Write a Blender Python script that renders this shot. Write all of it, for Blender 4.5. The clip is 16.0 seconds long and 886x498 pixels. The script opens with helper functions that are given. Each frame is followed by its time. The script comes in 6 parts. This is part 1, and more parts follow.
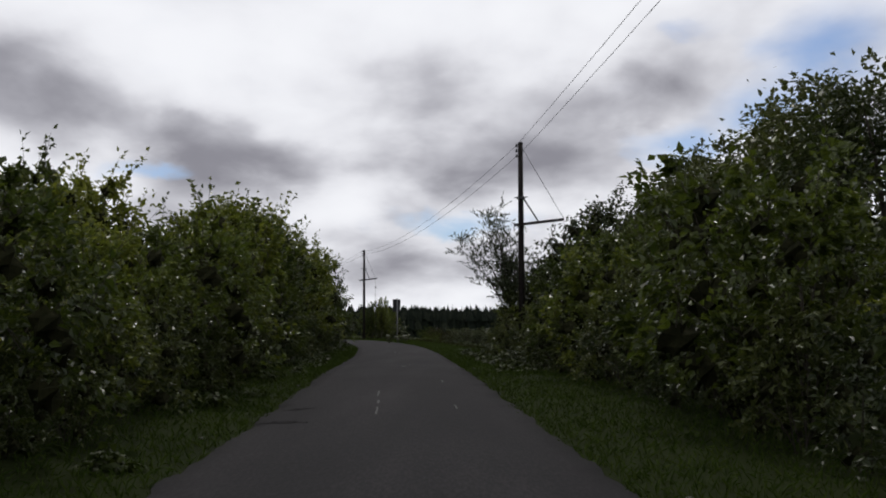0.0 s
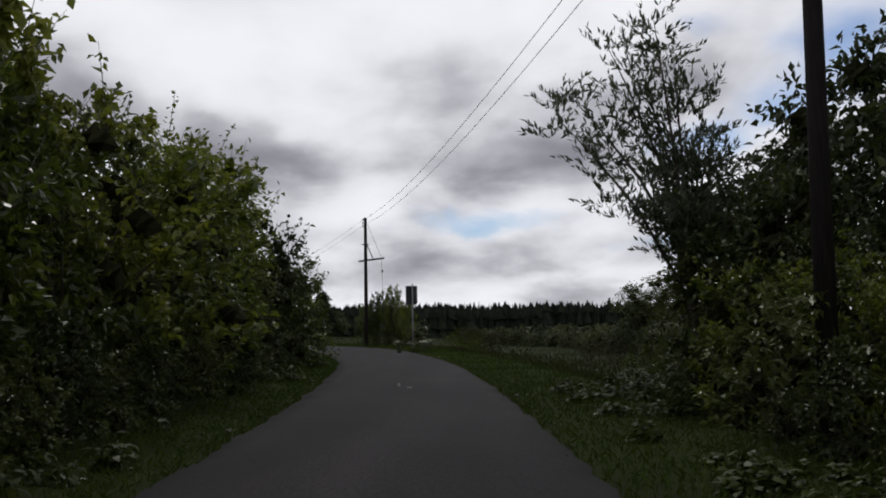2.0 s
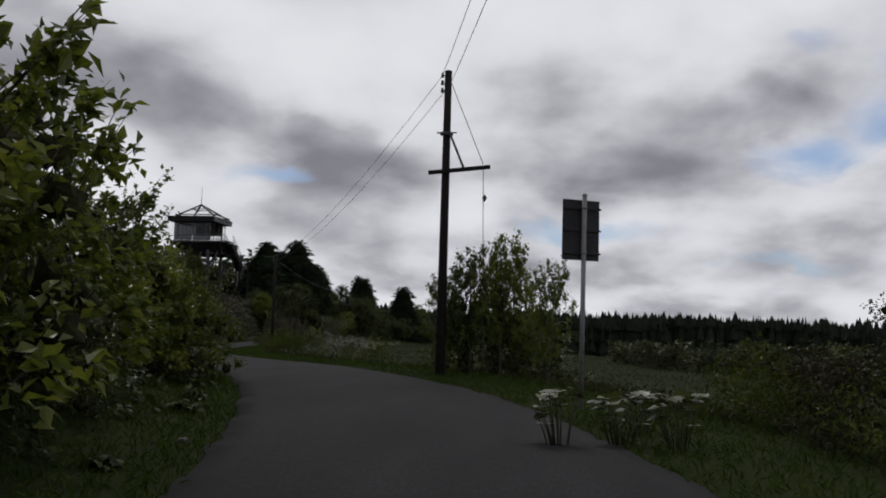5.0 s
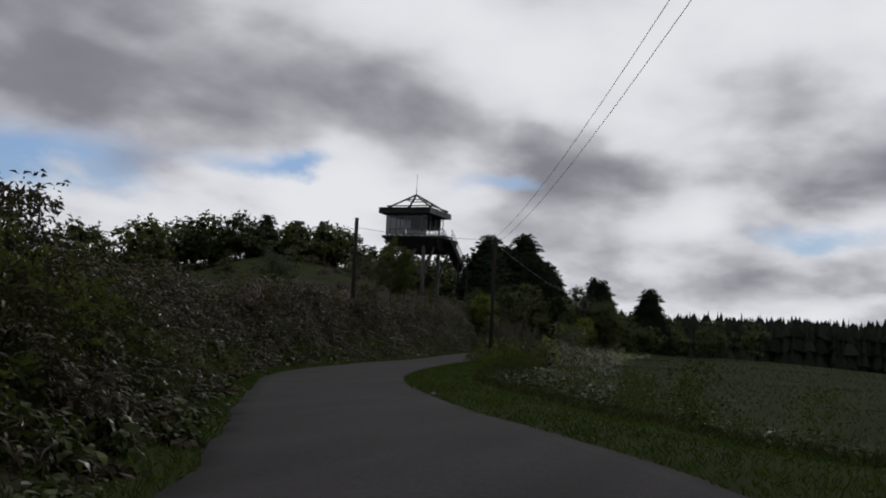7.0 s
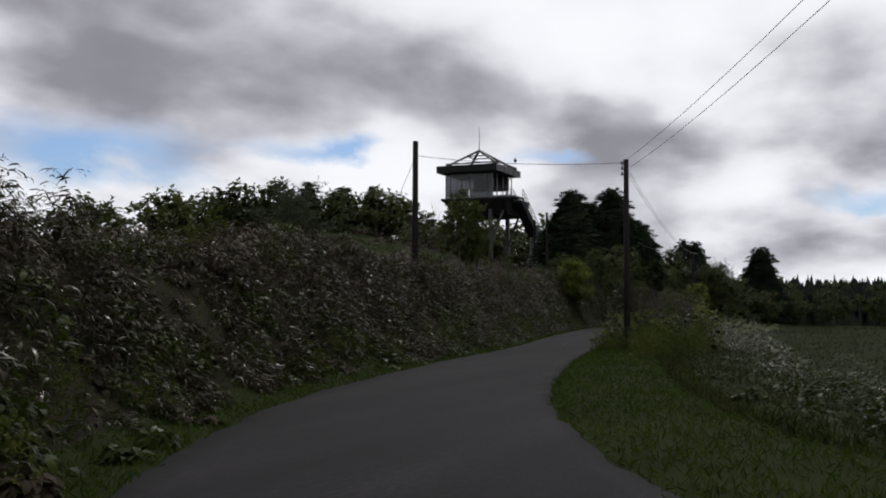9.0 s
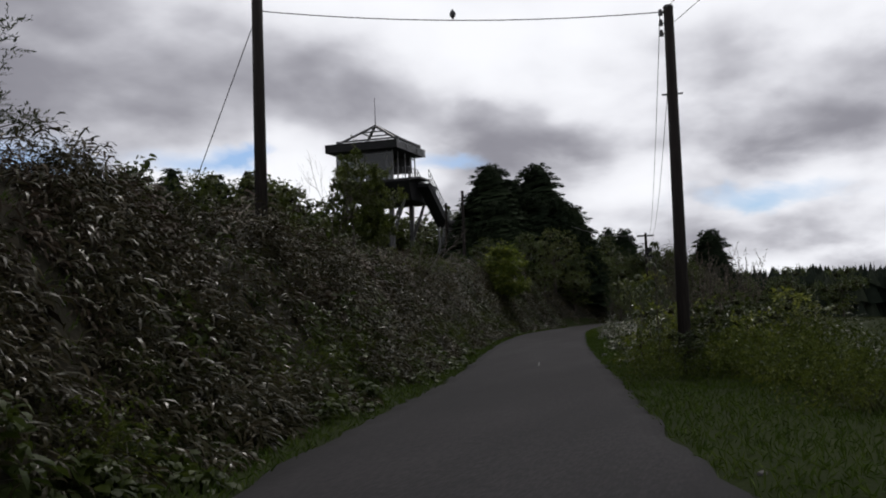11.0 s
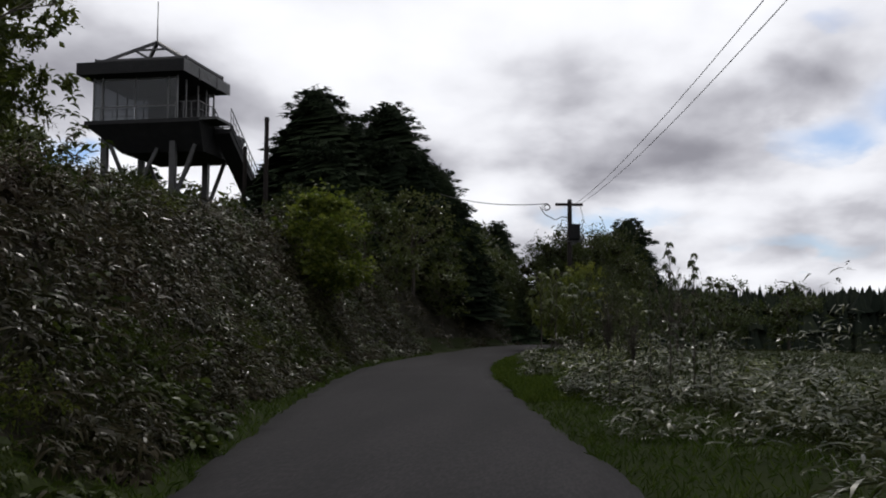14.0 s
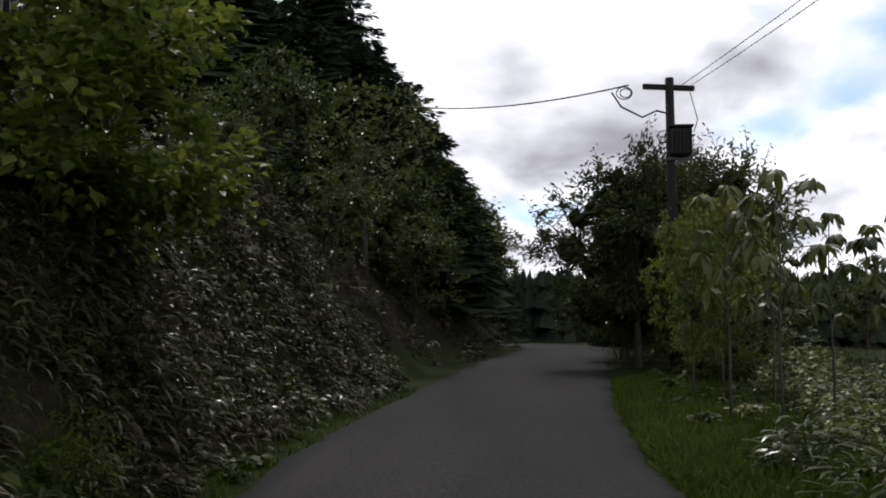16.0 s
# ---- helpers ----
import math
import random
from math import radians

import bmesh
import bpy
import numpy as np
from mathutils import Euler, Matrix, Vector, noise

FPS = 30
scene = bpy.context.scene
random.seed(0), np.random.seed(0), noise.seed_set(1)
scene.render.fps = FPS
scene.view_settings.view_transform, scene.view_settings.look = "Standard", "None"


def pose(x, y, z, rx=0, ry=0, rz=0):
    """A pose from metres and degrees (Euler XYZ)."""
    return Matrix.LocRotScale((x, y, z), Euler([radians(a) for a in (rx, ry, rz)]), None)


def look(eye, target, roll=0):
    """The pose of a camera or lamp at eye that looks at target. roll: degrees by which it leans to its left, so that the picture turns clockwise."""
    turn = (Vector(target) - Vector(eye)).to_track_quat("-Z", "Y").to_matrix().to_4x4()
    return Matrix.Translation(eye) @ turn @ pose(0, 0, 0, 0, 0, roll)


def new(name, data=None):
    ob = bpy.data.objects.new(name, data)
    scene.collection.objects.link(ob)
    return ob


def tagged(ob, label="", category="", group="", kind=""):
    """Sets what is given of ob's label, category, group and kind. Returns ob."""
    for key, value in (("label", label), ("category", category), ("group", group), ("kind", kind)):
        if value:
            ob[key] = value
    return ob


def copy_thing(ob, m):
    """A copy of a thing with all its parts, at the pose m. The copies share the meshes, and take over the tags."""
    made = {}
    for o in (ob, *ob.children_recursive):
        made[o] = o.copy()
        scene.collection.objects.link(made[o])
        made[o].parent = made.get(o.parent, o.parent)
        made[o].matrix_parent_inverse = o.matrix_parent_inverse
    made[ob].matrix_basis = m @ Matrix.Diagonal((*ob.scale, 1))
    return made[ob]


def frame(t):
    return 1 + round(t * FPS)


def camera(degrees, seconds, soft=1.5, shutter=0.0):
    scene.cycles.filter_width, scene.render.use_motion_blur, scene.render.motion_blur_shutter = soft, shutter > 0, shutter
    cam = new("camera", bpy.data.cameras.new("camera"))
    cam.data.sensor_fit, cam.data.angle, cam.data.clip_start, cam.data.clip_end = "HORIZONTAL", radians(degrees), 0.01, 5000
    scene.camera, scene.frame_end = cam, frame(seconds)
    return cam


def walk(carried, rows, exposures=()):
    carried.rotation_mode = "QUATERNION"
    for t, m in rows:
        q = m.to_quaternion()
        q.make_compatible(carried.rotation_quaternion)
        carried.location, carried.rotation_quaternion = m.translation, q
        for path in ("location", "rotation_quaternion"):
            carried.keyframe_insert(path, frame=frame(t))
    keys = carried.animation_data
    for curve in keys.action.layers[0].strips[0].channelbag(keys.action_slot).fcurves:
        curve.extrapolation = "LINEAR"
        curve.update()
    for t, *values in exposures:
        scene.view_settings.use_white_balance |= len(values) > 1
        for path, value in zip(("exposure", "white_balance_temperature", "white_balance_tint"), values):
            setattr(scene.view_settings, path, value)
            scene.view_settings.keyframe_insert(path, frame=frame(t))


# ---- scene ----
cam = camera(41.0, 16.0, soft=1.9)
PATH = [
    (0, (0.000, 0.000, 1.271), (0.000, 9.959, 2.174), -0.16),
    (0.5, (-0.226, 8.280, 1.446), (-0.287, 18.243, 2.304), 0.93),
    (1, (-0.439, 16.495, 1.640), (-0.511, 26.454, 2.535), 0.16),
    (1.5, (-0.734, 24.603, 1.883), (-0.822, 34.560, 2.807), -0.65),
    (2, (-0.827, 32.188, 2.156), (-1.017, 42.147, 3.049), -0.88),
    (2.5, (-1.180, 39.618, 2.316), (-1.411, 49.574, 3.223), -0.39),
    (3, (-1.530, 46.936, 2.384), (-1.813, 56.886, 3.343), 0.12),
    (3.2, (-1.723, 49.834, 2.418), (-2.026, 59.783, 3.384), 0.75),
    (5.3, (-4.577, 79.156, 3.277), (-5.778, 89.039, 4.214), 2.50),
    (5.5, (-5.027, 81.852, 3.356), (-6.382, 91.716, 4.287), 3.19),
    (6, (-6.290, 88.316, 3.569), (-8.047, 98.113, 4.531), 3.09),
    (6.5, (-7.782, 94.470, 3.751), (-10.044, 104.159, 4.750), 2.12),
    (7, (-9.625, 100.222, 3.919), (-12.501, 109.753, 4.861), 2.61),
    (7.5, (-11.757, 105.622, 4.059), (-15.179, 114.979, 4.925), 2.99),
    (8, (-13.918, 110.869, 4.177), (-17.553, 120.148, 4.997), 3.09),
    (8.2, (-14.727, 112.972, 4.217), (-18.347, 122.258, 5.027), 2.18),
    (10.3, (-22.630, 134.400, 4.546), (-25.623, 143.913, 5.293), -1.61),
    (10.5, (-23.268, 136.537, 4.590), (-26.120, 146.091, 5.359), -1.70),
    (11, (-24.783, 141.944, 4.714), (-27.266, 151.599, 5.506), -1.96),
    (11.5, (-26.158, 147.461, 4.836), (-28.263, 157.201, 5.676), -1.89),
    (12, (-27.380, 153.132, 4.976), (-29.106, 162.950, 5.769), -0.13),
    (12.5, (-28.370, 158.974, 5.084), (-29.857, 168.834, 5.844), 0.79),
    (13, (-29.260, 164.878, 5.218), (-30.595, 174.756, 6.010), 1.21),
    (13.5, (-30.197, 170.752, 5.350), (-31.427, 180.641, 6.180), 0.77),
    (14, (-31.134, 176.606, 5.507), (-32.310, 186.497, 6.387), 0.32),
    (14.5, (-32.091, 182.577, 5.660), (-33.228, 192.474, 6.535), 0.29),
    (15, (-33.043, 188.672, 5.760), (-34.136, 198.571, 6.664), 0.27),
    (15.5, (-33.826, 194.888, 5.936), (-34.855, 204.794, 6.833), 0.26),
    (16, (-34.852, 200.967, 6.323), (-35.552, 210.911, 7.117), -0.52),
]
walk(cam, [(t, look(eye, target, roll)) for t, eye, target, roll in PATH], ((0.0, -0.02), (1.5, -0.02), (3.0, -0.22), (5.5, -0.30), (6.5, -0.30), (8.0, -0.06), (11.0, 0.08), (14.5, 0.17), (15.5, 0.42), (16.0, 0.60)))

# ---- sky and light ----
SUN_AZ, SUN_EL = radians(-8), radians(52)      # the sun stands ahead, veiled by cloud
world = bpy.data.worlds.new("sky")
scene.world = world
world.use_nodes = True
wn, wl = world.node_tree.nodes, world.node_tree.links
wn.clear()


def wnode(kind, **values):
    n = wn.new(kind)
    for k, v in values.items():
        n.inputs[int(k[1:])].default_value = v
    return n


def wmath(op, a, b=None):
    n = wn.new("ShaderNodeMath")
    n.operation = op
    for i, v in enumerate((a, b)):
        if v is None:
            continue
        if isinstance(v, (int, float)):
            n.inputs[i].default_value = v
        else:
            wl.new(v, n.inputs[i])
    return n.outputs[0]


def wramp(fac, stops, interpolation="B_SPLINE"):
    n = wn.new("ShaderNodeValToRGB")
    n.color_ramp.interpolation = interpolation
    while len(n.color_ramp.elements) < len(stops):
        n.color_ramp.elements.new(0.5)
    for e, (at, col) in zip(n.color_ramp.elements, stops):
        e.position, e.color = at, (*col, 1)
    wl.new(fac, n.inputs[0])
    return n.outputs[0]


def wmix(fac, a, b):
    n = wn.new("ShaderNodeMix")
    n.data_type = "RGBA"
    for sock, v in ((n.inputs[0], fac), (n.inputs[6], a), (n.inputs[7], b)):
        if isinstance(v, tuple):
            sock.default_value = (*v, 1)
        elif isinstance(v, (int, float)):
            sock.default_value = v
        else:
            wl.new(v, sock)
    return n.outputs[2]


sky = wn.new("ShaderNodeTexSky")
sky.sky_type = "NISHITA"
sky.sun_disc = False
sky.sun_elevation, sky.sun_rotation = SUN_EL, SUN_AZ
gain = wn.new("ShaderNodeMix")
gain.data_type, gain.blend_type = "RGBA", "MULTIPLY"
gain.inputs[0].default_value = 1.0
wl.new(sky.outputs[0], gain.inputs[6])
gain.inputs[7].default_value = (0.060, 0.072, 0.092, 1)

geo = wn.new("ShaderNodeTexCoord")
sep = wn.new("ShaderNodeSeparateXYZ")
wl.new(geo.outputs["Generated"], sep.inputs[0])
up = wmath("ADD", wmath("MAXIMUM", sep.outputs[2], 0.0), 0.28)
comb = wn.new("ShaderNodeCombineXYZ")
wl.new(wmath("DIVIDE", sep.outputs[0], up), comb.inputs[0])
wl.new(wmath("DIVIDE", sep.outputs[1], up), comb.inputs[1])


def wnoise(scale, detail, rough, shift, distort=0.0):
    m = wn.new("ShaderNodeMapping")
    m.inputs["Location"].default_value = shift
    m.inputs["Scale"].default_value = (1.0, 0.8, 1.0)
    wl.new(comb.outputs[0], m.inputs[0])
    n = wn.new("ShaderNodeTexNoise")
    n.inputs["Scale"].default_value, n.inputs["Detail"].default_value = scale, detail
    n.inputs["Roughness"].default_value, n.inputs["Distortion"].default_value = rough, distort
    wl.new(m.outputs[0], n.inputs["Vector"])
    return n.outputs[0]


big = wnoise(1.5, 2.0, 0.45, (3.1, 1.7, 0.0))
puff = wnoise(3.6, 5.0, 0.45, (7.3, 4.2, 2.0), 0.1)
ragged = wnoise(6.5, 5.0, 0.55, (2.2, 5.1, 1.0), 0.3)
drift = wnoise(5.0, 4.0, 0.5, (9.2, 1.1, 4.0), 0.2)
# azimuth and elevation, bent a little so that the clouds' edges are uneven
az = wmath("ADD", wmath("ARCTAN2", sep.outputs[0], sep.outputs[1]), wmath("MULTIPLY", wmath("SUBTRACT", drift, 0.5), 0.11))
el = wmath("ADD", wmath("ARCSINE", sep.outputs[2]), wmath("MULTIPLY", wmath("SUBTRACT", ragged, 0.5), 0.055))


def mass(a, e, wide, high):
    """A soft patch of the sky round one direction, in degrees."""
    q = wn.new("ShaderNodeMath")
    q.operation = "MULTIPLY_ADD"
    wl.new(az, q.inputs[0])
    q.inputs[1].default_value, q.inputs[2].default_value = 1 / radians(wide), -a / wide
    r = wn.new("ShaderNodeMath")
    r.operation = "MULTIPLY_ADD"
    wl.new(el, r.inputs[0])
    r.inputs[1].default_value, r.inputs[2].default_value = 1 / radians(high), -e / high
    both = wmath("ADD", wmath("MULTIPLY", q.outputs[0], q.outputs[0]), wmath("MULTIPLY", r.outputs[0], r.outputs[0]))
    return wmath("POWER", 0.368, both)


# dark undersides of the clouds: azimuth, elevation, width, height, weight
DARK_CLOUDS = ((-35.0, 13.4, 5.0, 3.5, 0.155), (-18.4, 12.2, 2.8, 2.2, 0.10), (-12.3, 10.4, 2.8, 1.1, 0.13), (-8.0, 9.1, 3.0, 1.2, 0.13), (-9.3, 13.2, 2.5, 1.7, 0.10),
               (4.6, 12.4, 6.0, 1.9, 0.125), (2.0, 9.6, 3.6, 1.3, 0.15), (9.5, 11.9, 2.6, 1.0, 0.08), (-1.3, 3.8, 3.2, 1.2, 0.11), (-7.5, 3.6, 2.6, 0.9, 0.10),
               (5.0, 2.7, 4.4, 0.9, 0.12), (-3.5, 6.9, 1.6, 0.6, 0.05), (13.8, 6.6, 3.4, 0.6, 0.06), (-42.0, 14.5, 5.0, 3.0, 0.09))
# where the cover is broken and the blue shows
OPENINGS = ((18.8, 14.0, 2.8, 2.0, 0.9), (15.2, 11.6, 2.2, 1.0, 0.7), (11.8, 9.9, 2.1, 0.85, 0.85), (0.4, 6.5, 3.1, 0.55, 0.8), (10.4, 4.9, 2.6, 0.45, 0.65),
            (-14.0, 8.8, 1.6, 0.4, 0.75), (-25.2, 9.0, 2.6, 0.6, 0.75), (-36.6, 8.7, 5.4, 1.25, 1.0), (12.4, 15.3, 1.4, 0.7, 0.4), (-23.8, 9.2, 1.2, 0.5, 0.4))
thick = wmath("ADD", wmath("MULTIPLY", big, 0.30), wmath("MULTIPLY", puff, 0.54))
overhead = wramp(sep.outputs[2], [(0.29, (0, 0, 0)), (0.42, (1, 1, 1))])      # added out of view: thicker cover overhead to dim the land
thick = wmath("ADD", wmath("ADD", thick, 0.022), wmath("MULTIPLY", overhead, 0.080))
for a_, e_, wide, high, weight in DARK_CLOUDS:
    thick = wmath("ADD", thick, wmath("MULTIPLY", mass(a_, e_, wide * 1.15, high * 1.1), weight * 0.85))
clear = 0.0
for a_, e_, wide, high, weight in OPENINGS:
    clear = wmath("ADD", wmath("MULTIPLY", mass(a_, e_, wide, high), weight), clear)
holes = wmath("ADD", clear, wmath("MULTIPLY", wmath("SUBTRACT", ragged, 0.5), 0.5))
cloud = wramp(thick, [(0.36, (0.935, 0.945, 0.985)), (0.46, (0.845, 0.852, 0.90)), (0.54, (0.515, 0.515, 0.565)), (0.645, (0.225, 0.222, 0.258))])
cover = wramp(holes, [(0.22, (1, 1, 1)), (0.85, (0, 0, 0))])
bg = wnode("ShaderNodeBackground")
bg.inputs[1].default_value = 1.0
wl.new(wmix(cover, gain.outputs[2], cloud), bg.inputs[0])
out = wn.new("ShaderNodeOutputWorld")
wl.new(bg.outputs[0], out.inputs[0])

sun = new("sun", bpy.data.lights.new("sun", "SUN"))
sun.data.energy, sun.data.angle, sun.data.color = 1.3, radians(10), (1.0, 0.96, 0.91)
sun.matrix_world = look((math.sin(SUN_AZ) * math.cos(SUN_EL), math.cos(SUN_AZ) * math.cos(SUN_EL), math.sin(SUN_EL)), (0, 0, 0))


# ---- materials ----
def material(name, colours, rough=0.8, scale=6.0, fine=60.0, bump=0.2, metal=0.0, spec=0.5, island=0.0, sheer=0.0, objects=0.0, stretch=(1, 1, 1), shine=0.0):
    """colours: three base colours mixed by a broad and a fine noise, and by each leaf's or piece's own chance.
    shine: extra gloss that only a few leaves have."""
    m = bpy.data.materials.new(name)
    m.use_nodes = True
    nd, ln = m.node_tree.nodes, m.node_tree.links
    b = nd["Principled BSDF"]
    b.inputs["Roughness"].default_value = rough
    b.inputs["Metallic"].default_value = metal
    b.inputs["Specular IOR Level"].default_value = spec
    tc = nd.new("ShaderNodeTexCoord")
    mp = nd.new("ShaderNodeMapping")
    mp.inputs["Scale"].default_value = stretch
    ln.new(tc.outputs["Object"], mp.inputs[0])
    n1, n2 = nd.new("ShaderNodeTexNoise"), nd.new("ShaderNodeTexNoise")
    n1.inputs["Scale"].default_value, n1.inputs["Detail"].default_value = scale, 4
    n2.inputs["Scale"].default_value, n2.inputs["Detail"].default_value = fine, 3
    ln.new(mp.outputs[0], n1.inputs["Vector"])
    ln.new(mp.outputs[0], n2.inputs["Vector"])
    s = nd.new("ShaderNodeMath")
    s.operation = "MULTIPLY_ADD"
    ln.new(n2.outputs[0], s.inputs[0])
    s.inputs[1].default_value = 0.5
    h = nd.new("ShaderNodeMath")
    h.operation = "MULTIPLY"
    ln.new(n1.outputs[0], h.inputs[0])
    h.inputs[1].default_value = 0.5
    ln.new(h.outputs[0], s.inputs[2])
    fac = s.outputs[0]
    for amount, source in ((island, "ShaderNodeNewGeometry"), (objects, "ShaderNodeObjectInfo")):
        if amount:
            g = nd.new(source)
            mm = nd.new("ShaderNodeMix")
            mm.inputs[0].default_value = amount
            ln.new(fac, mm.inputs[2])
            ln.new(g.outputs["Random Per Island" if source == "ShaderNodeNewGeometry" else "Random"], mm.inputs[3])
            fac = mm.outputs[0]
    r = nd.new("ShaderNodeValToRGB")
    r.color_ramp.elements.new(0.5)
    for e, at, c in zip(r.color_ramp.elements, (0.34, 0.5, 0.66), colours):
        e.position, e.color = at, (*c, 1)
    ln.new(fac, r.inputs[0])
    ln.new(r.outputs[0], b.inputs["Base Color"])
    if bump:
        bp = nd.new("ShaderNodeBump")
        bp.inputs["Strength"].default_value, bp.inputs["Distance"].default_value = bump, 0.02
        ln.new(n2.outputs[0], bp.inputs["Height"])
        ln.new(bp.outputs[0], b.inputs["Normal"])
    if shine:
        g = nd.new("ShaderNodeNewGeometry")
        sh = nd.new("ShaderNodeMapRange")
        ln.new(g.outputs["Random Per Island"], sh.inputs[0])
        for k, val in enumerate((0.87, 1.0, spec, spec + shine)):
            sh.inputs[k + 1].default_value = val
        ln.new(sh.outputs[0], b.inputs["Specular IOR Level"])
    if sheer:
        t = nd.new("ShaderNodeBsdfTranslucent")
        ln.new(r.outputs[0], t.inputs[0])
        mx = nd.new("ShaderNodeMixShader")
        mx.inputs[0].default_value = sheer
        ln.new(b.outputs[0], mx.inputs[1])
        ln.new(t.outputs[0], mx.inputs[2])
        ln.new(mx.outputs[0], nd["Material Output"].inputs[0])
    return m


ASPHALT = material("asphalt", ((0.0084, 0.0078, 0.0086), (0.0128, 0.0118, 0.0128), (0.0232, 0.0213, 0.0225)), 0.92, 0.9, 38, 0.35, spec=0.09, stretch=(1.0, 0.14, 1.0))
SOIL = material("grassy_earth", ((0.0085, 0.0125, 0.0026), (0.0125, 0.0180, 0.0038), (0.019, 0.0245, 0.0066)), 0.95, 0.35, 11, 0.8, spec=0.03)
LITTER = material("leaf_litter_earth", ((0.0085, 0.0080, 0.0052), (0.0145, 0.0132, 0.0085), (0.024, 0.021, 0.014)), 0.95, 0.9, 14, 0.8, spec=0.03)
DEAD_LEAF = material("dead_leaf", ((0.012, 0.010, 0.006), (0.024, 0.020, 0.012), (0.046, 0.037, 0.024)), 0.75, 0.8, 5, 0, island=0.3, sheer=0.1, spec=0.04)
GRASS = material("grass", ((0.026, 0.046, 0.007), (0.040, 0.065, 0.010), (0.060, 0.085, 0.015)), 0.7, 0.5, 5, 0, island=0.3, sheer=0.3, spec=0.08)
FIELD = material("field_grass", ((0.022, 0.029, 0.009), (0.034, 0.040, 0.014), (0.056, 0.056, 0.025)), 0.85, 0.12, 2, 0, island=0.3, sheer=0.25, spec=0.06)
LEAF = material("hedge_leaf", ((0.025, 0.038, 0.006), (0.066, 0.088, 0.011), (0.155, 0.170, 0.022)), 0.34, 0.8, 4, 0, island=0.16, sheer=0.45, objects=0.25, spec=0.40)
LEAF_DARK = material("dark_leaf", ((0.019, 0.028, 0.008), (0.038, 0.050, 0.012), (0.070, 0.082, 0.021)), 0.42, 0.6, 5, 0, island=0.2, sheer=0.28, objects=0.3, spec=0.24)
LEAF_LIGHT = material("light_leaf", ((0.036, 0.052, 0.008), (0.075, 0.096, 0.014), (0.135, 0.152, 0.026)), 0.42, 0.6, 9, 0, island=0.4, sheer=0.4, spec=0.3)
MAPLE = material("maple_leaf", ((0.048, 0.070, 0.009), (0.080, 0.106, 0.014), (0.128, 0.146, 0.023)), 0.45, 0.9, 9, 0, spec=0.2, island=0.4, sheer=0.5)
LEAF_GREY = material("willow_leaf", ((0.026, 0.036, 0.018), (0.042, 0.052, 0.027), (0.066, 0.078, 0.042)), 0.5, 0.6, 9, 0, island=0.6, sheer=0.3, spec=0.25)
WEED = material("weed_leaf", ((0.017, 0.026, 0.005), (0.038, 0.052, 0.009), (0.086, 0.098, 0.018)), 0.5, 0.8, 4, 0, island=0.2, sheer=0.35, spec=0.05, shine=0.3, objects=0.2)
SASA = material("bamboo_grass_leaf", ((0.0105, 0.0115, 0.0045), (0.024, 0.023, 0.0105), (0.060, 0.050, 0.030)), 0.38, 0.3, 2.0, 0, spec=0.02, island=0.2, sheer=0.25, shine=0.45)
DRY = material("dry_stalk", ((0.060, 0.045, 0.032), (0.085, 0.066, 0.048), (0.12, 0.10, 0.075)), 0.8, 0.6, 9, 0, island=0.5)
NEEDLE = material("fir_needle", ((0.010, 0.016, 0.009), (0.017, 0.025, 0.014), (0.027, 0.038, 0.019)), 0.9, 0.5, 5, 0, island=0.3, sheer=0.06, spec=0.03)
FOREST = material("far_forest", ((0.011, 0.015, 0.011), (0.016, 0.021, 0.015), (0.024, 0.029, 0.019)), 0.95, 0.05, 0.8, 0, island=0.3, spec=0.03)
# dead twigs and leaves, darkened so the colour carries the hollows' shade
INNER = material("inner_twigs_and_hollow_shade", ((0.012, 0.013, 0.007), (0.020, 0.021, 0.010), (0.032, 0.032, 0.015)), 0.95, 3, 14, 0.5, spec=0.02)
BARK = material("bark", ((0.028, 0.022, 0.018), (0.045, 0.036, 0.028), (0.075, 0.062, 0.050)), 0.9, 3, 30, 0.6, stretch=(1, 1, 0.2))
TWIG = material("green_twig", ((0.030, 0.030, 0.014), (0.045, 0.044, 0.020), (0.065, 0.060, 0.030)), 0.8, 3, 30, 0)
POLE_WOOD = material("creosoted_pole", ((0.010, 0.0085, 0.008), (0.017, 0.014, 0.013), (0.029, 0.025, 0.022)), 0.85, 3, 40, 0.4, spec=0.12, stretch=(1, 1, 0.08))
STEEL = material("painted_steel", ((0.055, 0.055, 0.058), (0.080, 0.080, 0.083), (0.11, 0.11, 0.11)), 0.5, 2, 40, 0.1, metal=0.3)
DARK_STEEL = material("dark_steel", ((0.020, 0.020, 0.022), (0.030, 0.030, 0.032), (0.044, 0.043, 0.044)), 0.6, 2, 40, 0.15)
BLACK_STEEL = material("dark_cladding", ((0.009, 0.009, 0.010), (0.013, 0.013, 0.014), (0.020, 0.020, 0.021)), 0.7, 2, 40, 0.15, spec=0.2)
# greener, paler SASA: sky glints are partly put into the leaf colour
SASA_LIT = material("lit_bamboo_grass_leaf", ((0.013, 0.020, 0.005), (0.030, 0.038, 0.012), (0.066, 0.068, 0.034)), 0.33, 0.45, 2.5, 0, spec=0.04, island=0.25, sheer=0.22, shine=0.7)
SASA_BROWN = material("faded_bamboo_leaf", ((0.016, 0.0115, 0.0075), (0.034, 0.025, 0.017), (0.066, 0.049, 0.034)), 0.5, 0.4, 2.5, 0, spec=0.02, island=0.2, sheer=0.2, shine=0.2)
GALV = material("galvanised_post", ((0.11, 0.112, 0.116), (0.16, 0.163, 0.167), (0.22, 0.22, 0.22)), 0.55, 4, 60, 0.1, metal=0.4)
